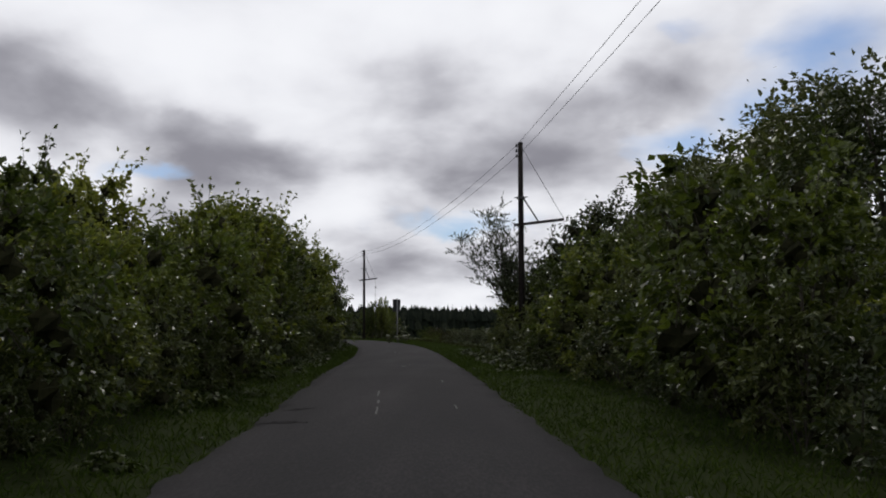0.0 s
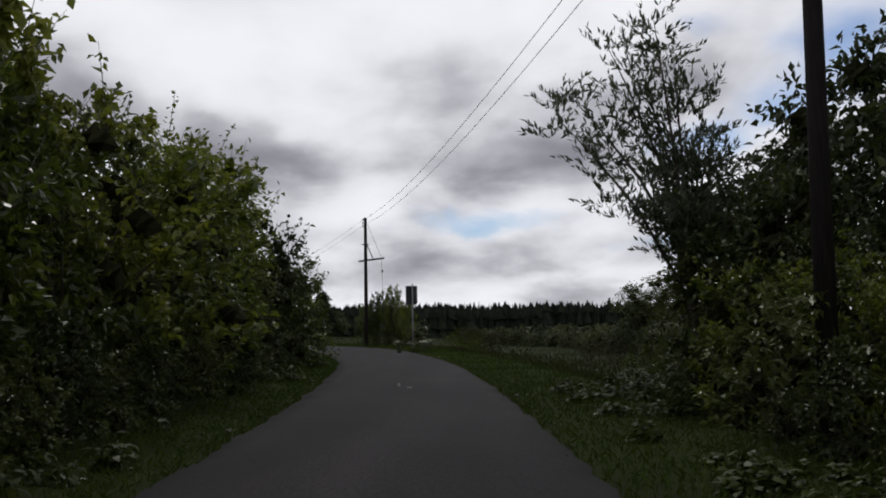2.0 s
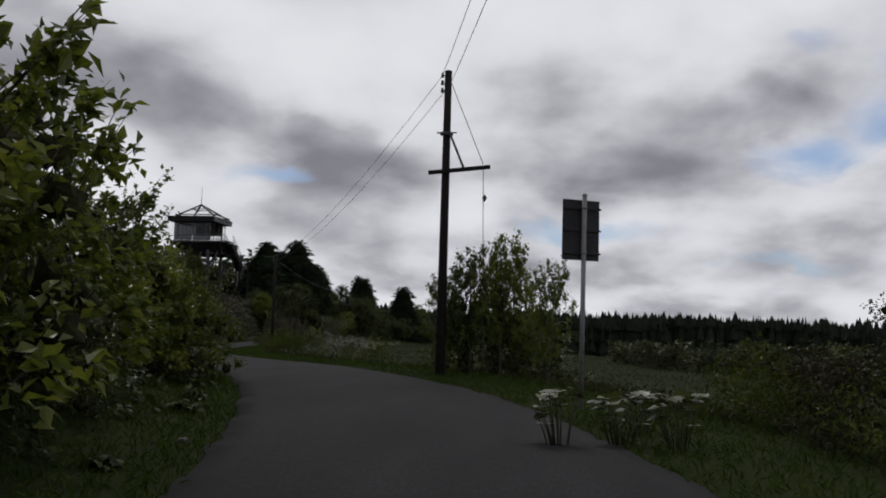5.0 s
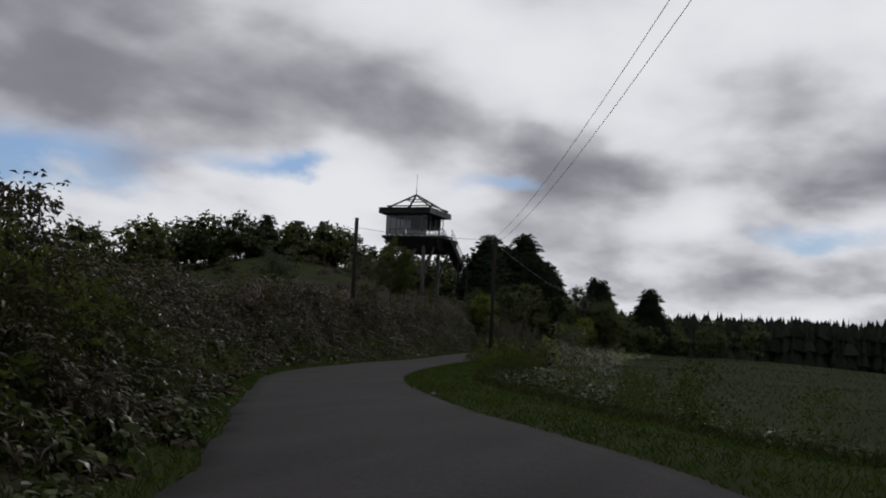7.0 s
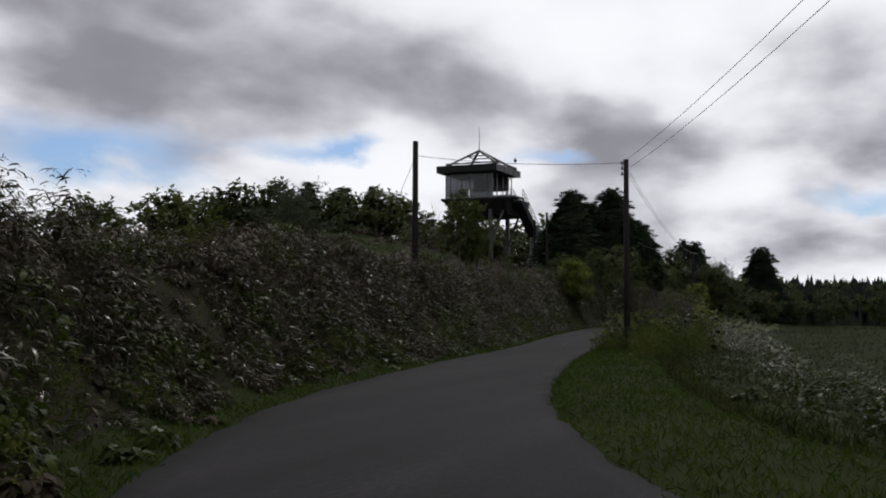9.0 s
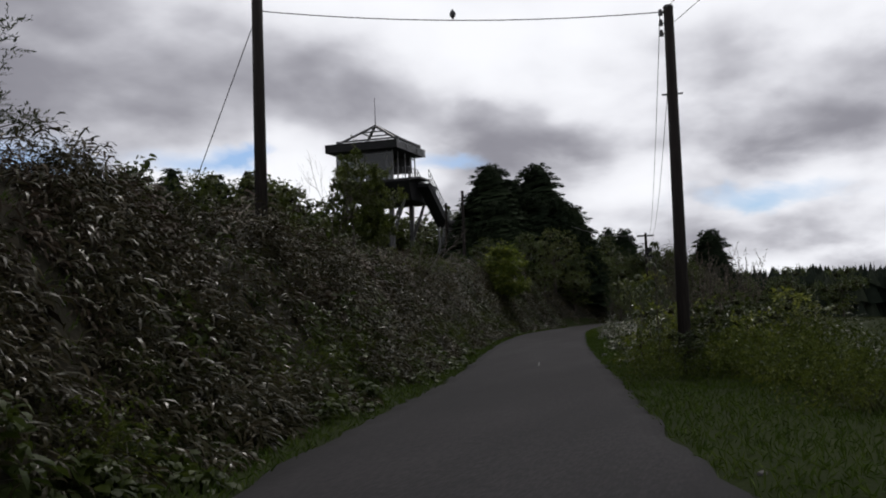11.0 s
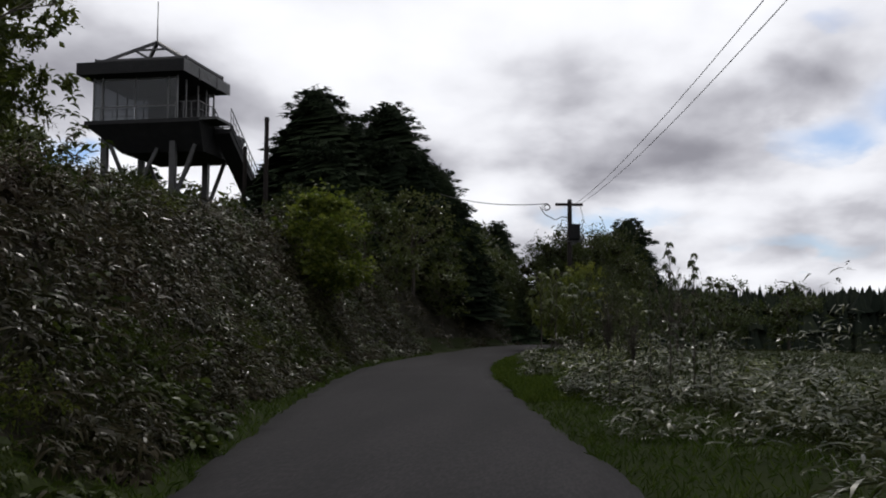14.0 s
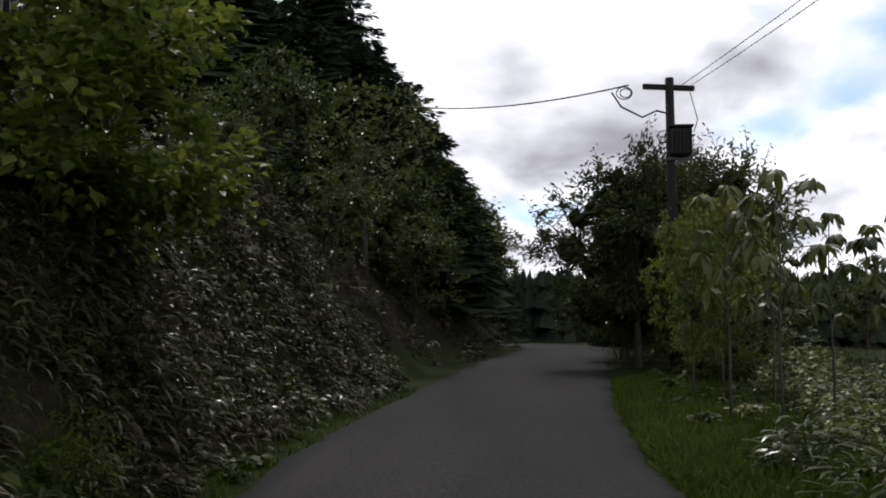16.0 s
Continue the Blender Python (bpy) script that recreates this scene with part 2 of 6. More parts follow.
SIGN_BACK = material("sign_back", ((0.018, 0.018, 0.020), (0.026, 0.026, 0.028), (0.038, 0.038, 0.040)), 0.6, 3, 50, 0.1, metal=0.2, spec=0.2)
RUST = material("rust", ((0.05, 0.025, 0.014), (0.09, 0.042, 0.022), (0.14, 0.07, 0.035)), 0.85, 12, 60, 0.3)
CABLE = material("black_cable", ((0.012, 0.012, 0.013), (0.018, 0.018, 0.019), (0.028, 0.028, 0.028)), 0.55, 4, 40, 0)
GLASS = bpy.data.materials.new("window_glass")
GLASS.use_nodes = True
_n, _l = GLASS.node_tree.nodes, GLASS.node_tree.links
_n.clear()
_out, _mix, _clear, _gloss = (_n.new(k) for k in ("ShaderNodeOutputMaterial", "ShaderNodeMixShader", "ShaderNodeBsdfTransparent", "ShaderNodeBsdfGlossy"))
_clear.inputs[0].default_value = (0.24, 0.25, 0.26, 1)
_gloss.inputs["Roughness"].default_value = 0.04
_gloss.inputs[0].default_value = (0.7, 0.72, 0.74, 1)
_mix.inputs[0].default_value = 0.035
_l.new(_clear.outputs[0], _mix.inputs[1])
_l.new(_gloss.outputs[0], _mix.inputs[2])
_l.new(_mix.outputs[0], _out.inputs[0])
GRASS_LUSH = material("lush_grass", ((0.034, 0.058, 0.008), (0.052, 0.080, 0.011), (0.078, 0.102, 0.016)), 0.6, 0.5, 5, 0, island=0.3, sheer=0.35, spec=0.10)
LEAF_MID = material("mid_green_leaf", ((0.020, 0.031, 0.006), (0.044, 0.060, 0.010), (0.090, 0.104, 0.018)), 0.40, 0.7, 4, 0, island=0.18, sheer=0.35, objects=0.25, spec=0.28)
STONE = material("stone", ((0.05, 0.047, 0.044), (0.08, 0.077, 0.072), (0.12, 0.115, 0.11)), 0.95, 6, 60, 0.4)
WHITE_MARK = material("worn_road_paint", ((0.022, 0.020, 0.021), (0.036, 0.034, 0.034), (0.075, 0.074, 0.074)), 0.9, 14, 60, 0.2)
CRACK = material("tar_patch", ((0.010, 0.0095, 0.010), (0.014, 0.013, 0.0135), (0.020, 0.018, 0.0185)), 0.95, 4, 60, 0.3, spec=0.05)



# ---- mesh helpers ----
def raw_mesh(name, verts, faces, mat, smooth=False):
    """A mesh from arrays of vertices and of equal-sized faces."""
    verts, faces = np.asarray(verts, np.float32), np.asarray(faces, np.int32)
    me = bpy.data.meshes.new(name)
    me.vertices.add(len(verts))
    me.vertices.foreach_set("co", verts.ravel())
    k = faces.shape[1]
    me.loops.add(faces.size)
    me.loops.foreach_set("vertex_index", faces.ravel())
    me.polygons.add(len(faces))
    me.polygons.foreach_set("loop_start", np.arange(0, faces.size, k, dtype=np.int32))
    me.polygons.foreach_set("use_smooth", np.full(len(faces), smooth))
    me.update(calc_edges=True)
    me.validate()
    me.materials.append(mat)
    return me


def under(ob, parent):
    ob.parent = parent
    return ob


def part(name, bm, mat, parent, label="", smooth=False):
    """One bmesh as one mesh object under a thing or a part."""
    me = bpy.data.meshes.new(name)
    bmesh.ops.recalc_face_normals(bm, faces=bm.faces)
    for f in bm.faces:
        f.smooth = smooth
    bm.to_mesh(me)
    bm.free()
    me.materials.append(mat)
    ob = new(name, me)
    if parent is not None:
        ob.parent = parent
    if label:
        ob["label"] = label
    return ob


def empty(name, at, turn=0.0):
    e = new(name)
    e.empty_display_size = 0.2
    e.matrix_basis = pose(*at, 0, 0, turn)
    return e


def add_box(bm, size, at=(0, 0, 0), turn=None, bevel=0.0):
    r = bmesh.ops.create_cube(bm, size=1.0)
    vs = r["verts"]
    bmesh.ops.scale(bm, vec=size, verts=vs)
    if bevel:
        es = list({e for v in vs for e in v.link_edges})
        vs = list({v for v in bmesh.ops.bevel(bm, geom=es, offset=bevel, segments=1, affect="EDGES")["verts"]} | set(v for v in vs if v.is_valid))
    m = Matrix.Translation(at)
    if turn is not None:
        m = m @ turn
    bmesh.ops.transform(bm, matrix=m, verts=vs)


def add_rod(bm, a, b, r0, r1=None, sides=8):
    """A tapered round bar from a to b."""
    a, b = Vector(a), Vector(b)
    d = b - a
    m = Matrix.Translation((a + b) / 2) @ d.to_track_quat("Z", "Y").to_matrix().to_4x4()
    bmesh.ops.create_cone(bm, cap_ends=True, segments=sides, radius1=r0, radius2=r0 if r1 is None else r1, depth=d.length, matrix=m)


def add_beam(bm, a, b, w, h):
    """A square bar from a to b."""
    a, b = Vector(a), Vector(b)
    d = b - a
    m = Matrix.Translation((a + b) / 2) @ d.to_track_quat("Y", "Z").to_matrix().to_4x4() @ Matrix.Diagonal((w, d.length, h, 1))
    bmesh.ops.create_cube(bm, size=1.0, matrix=m)


def add_tube(bm, pts, r, sides=6):
    """A bent round bar through points; r may be a list."""
    pts = [Vector(p) for p in pts]
    rs = r if isinstance(r, (list, tuple)) else [r] * len(pts)
    rings = []
    for i, p in enumerate(pts):
        d = (pts[min(i + 1, len(pts) - 1)] - pts[max(i - 1, 0)]).normalized()
        q = d.to_track_quat("Z", "Y")
        rings.append([bm.verts.new(p + q @ Vector((math.cos(a) * rs[i], math.sin(a) * rs[i], 0))) for a in (2 * math.pi * k / sides for k in range(sides))])
    for a, b in zip(rings, rings[1:]):
        for k in range(sides):
            bm.faces.new((a[k], a[(k + 1) % sides], b[(k + 1) % sides], b[k]))
    bm.faces.new(rings[0][::-1])
    bm.faces.new(rings[-1])


# ---- the road's line: chainage, x, y, height, half width ----
ROAD = np.array([
    (-40, 0.6, -40.0, -1.20, 1.95), (-20, 0.22, -20.0, -0.60, 1.92), (0, -0.17, 0.0, 0.0, 1.92), (15, -0.61, 15.0, 0.33, 1.92), (30, -1.17, 30.0, 0.81, 1.90),
    (45, -1.70, 45.0, 1.10, 1.98), (60, -2.34, 60.0, 1.44, 2.05), (80, -4.10, 79.9, 2.03, 2.04), (100, -8.31, 99.6, 2.62, 2.39), (112, -12.61, 110.85, 2.90, 2.40),
    (125, -18.22, 122.6, 3.09, 2.05), (140, -23.83, 136.55, 3.32, 2.05), (155, -26.92, 151.26, 3.66, 1.83), (170, -29.22, 166.1, 3.97, 1.68), (185, -31.68, 180.9, 4.34, 1.74),
    (200, -33.90, 195.7, 4.72, 1.84), (215, -35.45, 210.6, 5.15, 1.75), (228, -35.0, 223.9, 5.55, 1.70)])
ROAD = np.vstack([ROAD, [(242, -34.1, 238.1, 5.9, 1.7), (258, -33.3, 254.0, 6.1, 1.7), (275, -35.2, 270.8, 6.2, 1.7), (300, -46.5, 293.0, 6.3, 1.7)]])


def hermite(s, col):
    """Smooth course of one column of ROAD along the chainage; straight on beyond its ends."""
    s = np.asarray(s, float)
    k, v = ROAD[:, 0], ROAD[:, col]
    slope = np.gradient(v, k)
    i = np.clip(np.searchsorted(k, s) - 1, 0, len(k) - 2)
    h = k[i + 1] - k[i]
    u = np.clip((s - k[i]) / h, 0, 1)
    res = (2 * u**3 - 3 * u**2 + 1) * v[i] + (u**3 - 2 * u**2 + u) * h * slope[i] + (3 * u**2 - 2 * u**3) * v[i + 1] + (u**3 - u**2) * h * slope[i + 1]
    keep = 0.0 if col in (3, 4) else 1.0
    return res + keep * (np.minimum(s - k[0], 0) * slope[0] + np.maximum(s - k[-1], 0) * slope[-1])


def step(x, a, b):
    u = np.clip((np.asarray(x, float) - a) / (b - a), 0, 1)
    return u * u * (3 - 2 * u)


def wobble(x, y, size, seed=0.0):
    """Soft unevenness of about +-1, from a few crossed waves."""
    x, y = np.asarray(x) / size, np.asarray(y) / size
    return (np.sin(x * 1.7 + y * 0.9 + seed) + np.sin(y * 2.1 - x * 1.1 + 2 * seed + 1.3) + np.sin(x * 3.3 + 0.7 * y + 3 * seed) * 0.6 + np.sin(y * 4.1 + 0.8 * x + seed) * 0.5) / 3.1


BANK = ((-50, 0.25), (85, 0.35), (105, 0.75), (118, 1.6), (126, 1.9), (134, 2.1), (144, 2.3), (152, 2.7), (163, 3.0), (175, 2.9), (190, 2.75), (205, 3.4), (222, 3.7), (245, 2.4), (300, 2.0))


def rise(s, lat):
    """Height of the ground over the road's crown at a chainage and a distance to the right."""
    s, lat = np.broadcast_arrays(np.asarray(s, float), np.asarray(lat, float))
    e = np.abs(lat) - hermite(s, 4)
    bank = np.interp(s, [b[0] for b in BANK], [b[1] for b in BANK])
    back = 0.75 * np.clip(np.abs(lat) - 14, 0, 45)
    slope_ = step(s - back, 186, 228)
    hill = 0.24 * slope_
    left = bank * step(e, 0.5, 3.6) + hill * np.clip(e - 3.4, 0, 36) - 0.055 * np.clip(e - 44, 0, 150) * slope_
    drop = np.interp(s, (-50, 40, 60, 100, 120, 160, 200, 240, 300), (0.3, 0.3, 0.5, 0.8, 1.0, 0.8, 0.6, 0.5, 0.2))
    plain = np.interp(s, (-50, 100, 150, 200, 260, 900), (1.2, 1.3, 2.4, 3.2, 3.0, 1.0)) - hermite(s, 3)
    out_ = step(e, 12, 60)
    right = (0.04 * step(e, 0.1, 0.6) - drop * step(e, 1.6, 10)) * (1 - out_) + plain * out_
    z = np.where(lat < 0, left, right)
    rough = 0.05 * wobble(s, lat, 1.3) * step(e, 0.15, 1.0) + (0.10 * wobble(s, lat, 6.0, 2.0) + 0.22 * wobble(s, lat, 2.6, 7.0) * (lat < 0)) * step(e, 1.0, 4) + 0.5 * wobble(s, lat, 55.0, 4.0) * step(e, 25, 90) * (lat < 0)
    return np.where(e < 0.0, -0.05, np.where(e < 0.12, -0.02, z + rough))


def spot(s, lat, dz=0.0, sheet=True):
    """World places on the ground at chainages and distances to the right of the road's middle."""
    s, lat = np.broadcast_arrays(np.asarray(s, float), np.asarray(lat, float))
    x, y, z = hermite(s, 1), hermite(s, 2), hermite(s, 3)
    dx, dy = hermite(s + 0.5, 1) - hermite(s - 0.5, 1), hermite(s + 0.5, 2) - hermite(s - 0.5, 2)
    n = np.hypot(dx, dy)
    nx, ny = dy / n, -dx / n
    near = np.clip(lat, -45, 45)
    far = lat - near
    g = 0.985, 0.174                           # far off, all lines run across the road's mean course
    return np.stack([x + nx * near + g[0] * far, y + ny * near + g[1] * far, z + (rise(s, lat) if sheet else 0) + dz], -1)


# ---- ground: one sheet that follows the road and reaches the horizon ----
def strip(name, ss, lats, mat, sheet=True, dz=0.0):
    s2, l2 = np.meshgrid(ss, lats, indexing="ij")
    v = spot(s2, l2, dz, sheet).reshape(-1, 3)
    a, b = len(ss), len(lats)
    i = (np.arange(a - 1)[:, None] * b + np.arange(b - 1)[None]).ravel()
    f = np.stack([i, i + 1, i + b + 1, i + b], 1)
    return new(name, raw_mesh(name, v, f, mat, True))


side = np.concatenate([np.arange(1.5, 8, 0.25), np.arange(8, 24, 1.0), np.geomspace(24, 2200, 26)])
lats = np.concatenate([-side[::-1], np.linspace(-1.2, 1.2, 5), side])
chain = np.concatenate([-np.geomspace(2200, 45, 14), np.arange(-40, 300, 1.0), np.geomspace(300, 3500, 20)])
ground_sheet = strip("ground", chain, lats, SOIL)
ground_sheet.data.materials.append(LITTER)
mid_s, mid_l = (chain[1:] + chain[:-1]) / 2, (lats[1:] + lats[:-1]) / 2
ragged_ = wobble(mid_s[:, None], mid_l[None], 5.0, 2.0)
on_bank = (mid_s[:, None] + 6 * ragged_ > 106) & (mid_s[:, None] + 8 * ragged_ < 262) & (mid_l[None] < -3.1) & (mid_l[None] + 7 * ragged_ > -20)
ground_sheet.data.polygons.foreach_set("material_index", on_bank.astype(np.int32).ravel())
ground = tagged(ground_sheet, "rough grassy earth with low weeds", "ground", kind="structure")


# ---- road ----
def road_mesh():
    ss = np.arange(-40, 300.5, 0.5)
    hw = hermite(ss, 4)
    rng = np.random.default_rng(5)
    ragl = 0.07 * wobble(ss, 0 * ss, 0.9, 1.0) + 0.05 * rng.uniform(-1, 1, len(ss))
    ragr = 0.07 * wobble(ss, 0 * ss, 0.8, 3.0) + 0.05 * rng.uniform(-1, 1, len(ss))
    us = np.linspace(-1, 1, 13)
    rows = []
    for u in us:
        lat = u * (hw + (ragl if u < -0.99 else ragr if u > 0.99 else 0))
        crown = 0.03 * (1 - u * u) + 0.012 * wobble(ss, lat, 2.2, 5.0) - 0.006
        if abs(u) > 0.99:
            crown = crown * 0
        rows.append(spot(ss, lat, crown, sheet=False))
    v = np.stack(rows, 1).reshape(-1, 3)
    skirt = [np.stack(rows, 1)[:, k] - np.array([0, 0, 0.12]) for k in (0, -1)]
    n, b = len(ss), len(us)
    v = np.concatenate([v, skirt[0], skirt[1]])
    i = (np.arange(n - 1)[:, None] * b + np.arange(b - 1)[None]).ravel()
    f = [np.stack([i, i + 1, i + b + 1, i + b], 1)]
    k = np.arange(n - 1)
    f.append(np.stack([n * b + k, k * b, (k + 1) * b, n * b + k + 1], 1))
    f.append(np.stack([k * b + b - 1, n * b + n + k, n * b + n + k + 1, (k + 1) * b + b - 1], 1))
    return raw_mesh("road", v, np.concatenate(f), ASPHALT, True)


road = tagged(new("road", road_mesh()), "narrow worn grey asphalt lane with ragged edges", "road", kind="structure")


# ---- plants ----
def leaf_cloud(rng, centres, out, size, width=0.45, droop=0.35, bend=0.18, jitter=0.55, tilt=0.55):
    """Leaves as folded four-cornered blades: base, two sides, tip. out: the way each leaf points."""
    n = len(centres)
    d = out + rng.normal(0, jitter, (n, 3)) + np.array([0, 0, -droop])
    d /= np.linalg.norm(d, axis=1, keepdims=True) + 1e-9
    w = np.cross(d, rng.normal(0, 1, (n, 3)) * tilt + np.array([0, 0, 1.0]))
    w /= np.linalg.norm(w, axis=1, keepdims=True) + 1e-9
    u = np.cross(w, d)
    L = size * rng.uniform(0.6, 1.25, (n, 1))
    mid = centres + d * L * 0.45
    a = centres
    b = mid + w * L * width * 0.5 + u * L * bend * 0.5
    c = centres + d * L - u * L * bend
    e = mid - w * L * width * 0.5 + u * L * bend * 0.5
    v = np.stack([a, b, c, e], 1).reshape(-1, 3)
    i = np.arange(n)[:, None] * 4
    return v, np.concatenate([i + [0, 1, 2], i + [0, 2, 3]])


def blade_cloud(rng, centres, out, size, width=0.18, droop=0.5, bend=0.3, jitter=0.25, tilt=0.5):
    """Narrow leaves that arch over: base, two pairs of sides, hanging tip."""
    n = len(centres)
    d = out + rng.normal(0, jitter, (n, 3)) + np.array([0, 0, -droop * 0.4])
    d /= np.linalg.norm(d, axis=1, keepdims=True) + 1e-9
    w = np.cross(d, rng.normal(0, 1, (n, 3)) * tilt + np.array([0, 0, 1.0]))
    w /= np.linalg.norm(w, axis=1, keepdims=True) + 1e-9
    L = size * rng.uniform(0.6, 1.3, (n, 1))
    down = np.array([0, 0, -1.0]) * bend * rng.uniform(0.5, 1.5, (n, 1))
    mid1, mid2, tip = centres + (d * 0.34 + down * 0.10) * L, centres + (d * 0.68 + down * 0.45) * L, centres + (d * 0.92 + down * 1.15) * L
    half = w * L * width * 0.5
    v = np.stack([centres, mid1 + half * 0.85, mid1 - half * 0.85, mid2 + half * 0.9, mid2 - half * 0.9, tip], 1).reshape(-1, 3)
    i = np.arange(n)[:, None] * 6
    return v, np.concatenate([i + [0, 1, 2], i + [1, 3, 2], i + [2, 3, 4], i + [3, 5, 4]])


def gather(rng, blobs, n, clumps=14, inner=0.18):
    """Leaf places and outward ways in tufts on the skins of ellipsoid blobs (x, y, z, rx, ry, rz)."""
    blobs = np.asarray(blobs, float)
    area = (blobs[:, 3] * blobs[:, 4] * blobs[:, 5]) ** (2 / 3)
    tufts = []
    for bl, share in zip(blobs, area / area.sum()):
        k = max(5, int(clumps * len(blobs) * share))
        q = rng.normal(0, 1, (k, 3))
        q[:, 2] = np.abs(q[:, 2]) * 0.75 + q[:, 2] * 0.25
        q /= np.linalg.norm(q, axis=1, keepdims=True)
        r = rng.uniform(0.72, 1.1, (k, 1))
        tufts.append(np.concatenate([bl[:3] + q * r * bl[3:6], q, bl[3:6].mean() * rng.uniform(0.18, 0.46, (k, 1))], 1))
    tufts = np.concatenate(tufts)
    pick = rng.integers(0, len(tufts), n)
    t = tufts[pick]
    p = t[:, :3] + rng.normal(0, 0.5, (n, 3)) * t[:, 6:7] + t[:, 3:6] * (rng.uniform(0, 1, (n, 1)) ** 2 * t[:, 6:7] * 0.9)
    o = t[:, 3:6].copy()
    m = int(n * inner)
    which = rng.integers(0, len(blobs), m)
    q = rng.normal(0, 1, (m, 3))
    q /= np.linalg.norm(q, axis=1, keepdims=True)
    p[:m] = blobs[which, :3] + q * blobs[which, 3:6] * rng.uniform(0.3, 0.85, (m, 1))
    o[:m] = q
    return p, o, tufts


def limbs(rng, tufts, foot, spread, r0, count, lean=(0, 0)):
    """A trunk's limbs: bent tapered bars from the foot to some of the tufts."""
    bm = bmesh.new()
    pick = rng.choice(len(tufts), min(count, len(tufts)), replace=False)
    for j, k in enumerate(pick):
        tip = tufts[k, :3]
        a = np.array([foot[0] + rng.uniform(-spread, spread), foot[1] + rng.uniform(-spread, spread), foot[2]])
        m1 = a + (tip - a) * 0.35 + np.array([lean[0], lean[1], 0.35 * abs(tip[2] - a[2]) * 0.5])
        m2 = a + (tip - a) * 0.7 + np.array([0, 0, 0.12 * abs(tip[2] - a[2])])
        r = r0 * rng.uniform(0.55, 1.0)
        add_tube(bm, [a, m1, m2, tip], [r, r * 0.7, r * 0.4, r * 0.14], 5)
    return bm


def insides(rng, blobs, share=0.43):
    """Dense ragged cores added inside the blobs to stop light and darken the hollows."""
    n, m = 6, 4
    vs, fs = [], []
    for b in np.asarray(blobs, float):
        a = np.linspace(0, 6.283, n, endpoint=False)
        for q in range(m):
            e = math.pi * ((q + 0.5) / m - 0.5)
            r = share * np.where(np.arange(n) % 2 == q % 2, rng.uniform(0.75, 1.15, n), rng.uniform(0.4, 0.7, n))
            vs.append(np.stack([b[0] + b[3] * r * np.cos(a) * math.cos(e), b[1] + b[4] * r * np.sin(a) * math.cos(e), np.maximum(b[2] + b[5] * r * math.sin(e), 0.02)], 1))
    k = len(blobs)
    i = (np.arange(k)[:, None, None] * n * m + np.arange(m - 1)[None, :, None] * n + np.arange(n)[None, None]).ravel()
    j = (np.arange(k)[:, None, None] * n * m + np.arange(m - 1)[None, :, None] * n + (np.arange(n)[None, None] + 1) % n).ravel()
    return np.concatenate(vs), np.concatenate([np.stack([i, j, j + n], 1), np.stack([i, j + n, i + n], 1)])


def plant(name, seed, blobs, n, size, leafmat, width=0.45, droop=0.35, stems=7, r0=0.03, spread=0.25, clumps=14, inner=0.18, barkmat=None, trunk=None, shoots=0, dense=False):
    """A shrub or broad-leaved tree standing at the origin: its stems or trunk, and its leaves."""
    rng = np.random.default_rng(seed)
    top = empty(name, (0, 0, 0))
    p, o, tufts = gather(rng, blobs, n, clumps, inner)
    young = []
    if shoots:                                  # long young twigs that stand out of the outline
        high = tufts[:, 2].max()
        cand = tufts[(tufts[:, 2] > 0.45 * high) & (tufts[:, 5] > -0.1)]
        sp, so = [], []
        for t in cand[rng.integers(0, len(cand), shoots)]:
            w = t[3:6] * np.array([0.8, 0.8, 0.3]) + np.array([0, 0, 0.9]) + rng.normal(0, 0.25, 3)
            w /= np.linalg.norm(w)
            k = 13
            along = np.linspace(0.0, rng.uniform(0.5, 1.15), k)[:, None]
            sp.append(t[:3] + w * along + rng.normal(0, 0.045, (k, 3)))
            so.append(rng.normal(0, 0.8, (k, 3)) + w * 0.6)
            young.append(([t[:3] - w * 0.5, t[:3] + w * along[6], t[:3] + w * along[-1]], [0.011, 0.007, 0.003], 3))
        p, o = np.concatenate([p] + sp), np.concatenate([o] + so)
    p[:, 2] = np.maximum(p[:, 2], 0.03)
    v, f = leaf_cloud(rng, p, o, size, width, droop)
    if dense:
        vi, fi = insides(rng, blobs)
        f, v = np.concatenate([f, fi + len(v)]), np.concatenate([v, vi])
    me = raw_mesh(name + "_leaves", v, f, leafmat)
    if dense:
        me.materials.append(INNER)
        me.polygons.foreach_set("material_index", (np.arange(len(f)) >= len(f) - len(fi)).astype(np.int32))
    under(new("crown" if trunk else "foliage", me), top)
    if trunk:
        bm = bmesh.new()
        add_tube(bm, trunk[0], trunk[1], 8)
        part("trunk", bm, barkmat or BARK, top, smooth=True)
        bm = limbs(rng, tufts, trunk[0][-2], 0.05, r0, stems)
        for y in young:
            add_tube(bm, *y)
        part("branchwork", bm, barkmat or BARK, top, smooth=True)
    else:
        bm = limbs(rng, tufts, (0, 0, -0.1), spread, r0, stems)
        for y in young:
            add_tube(bm, *y)
        if stems:
            part("stalkwork", bm, barkmat or BARK, top, smooth=True)
        else:
            bm.free()
            for _ in range(4):
                part("stem", limbs(rng, tufts, (0, 0, -0.05), 0.2, 0.012, 1), TWIG, top, smooth=True)
    return top


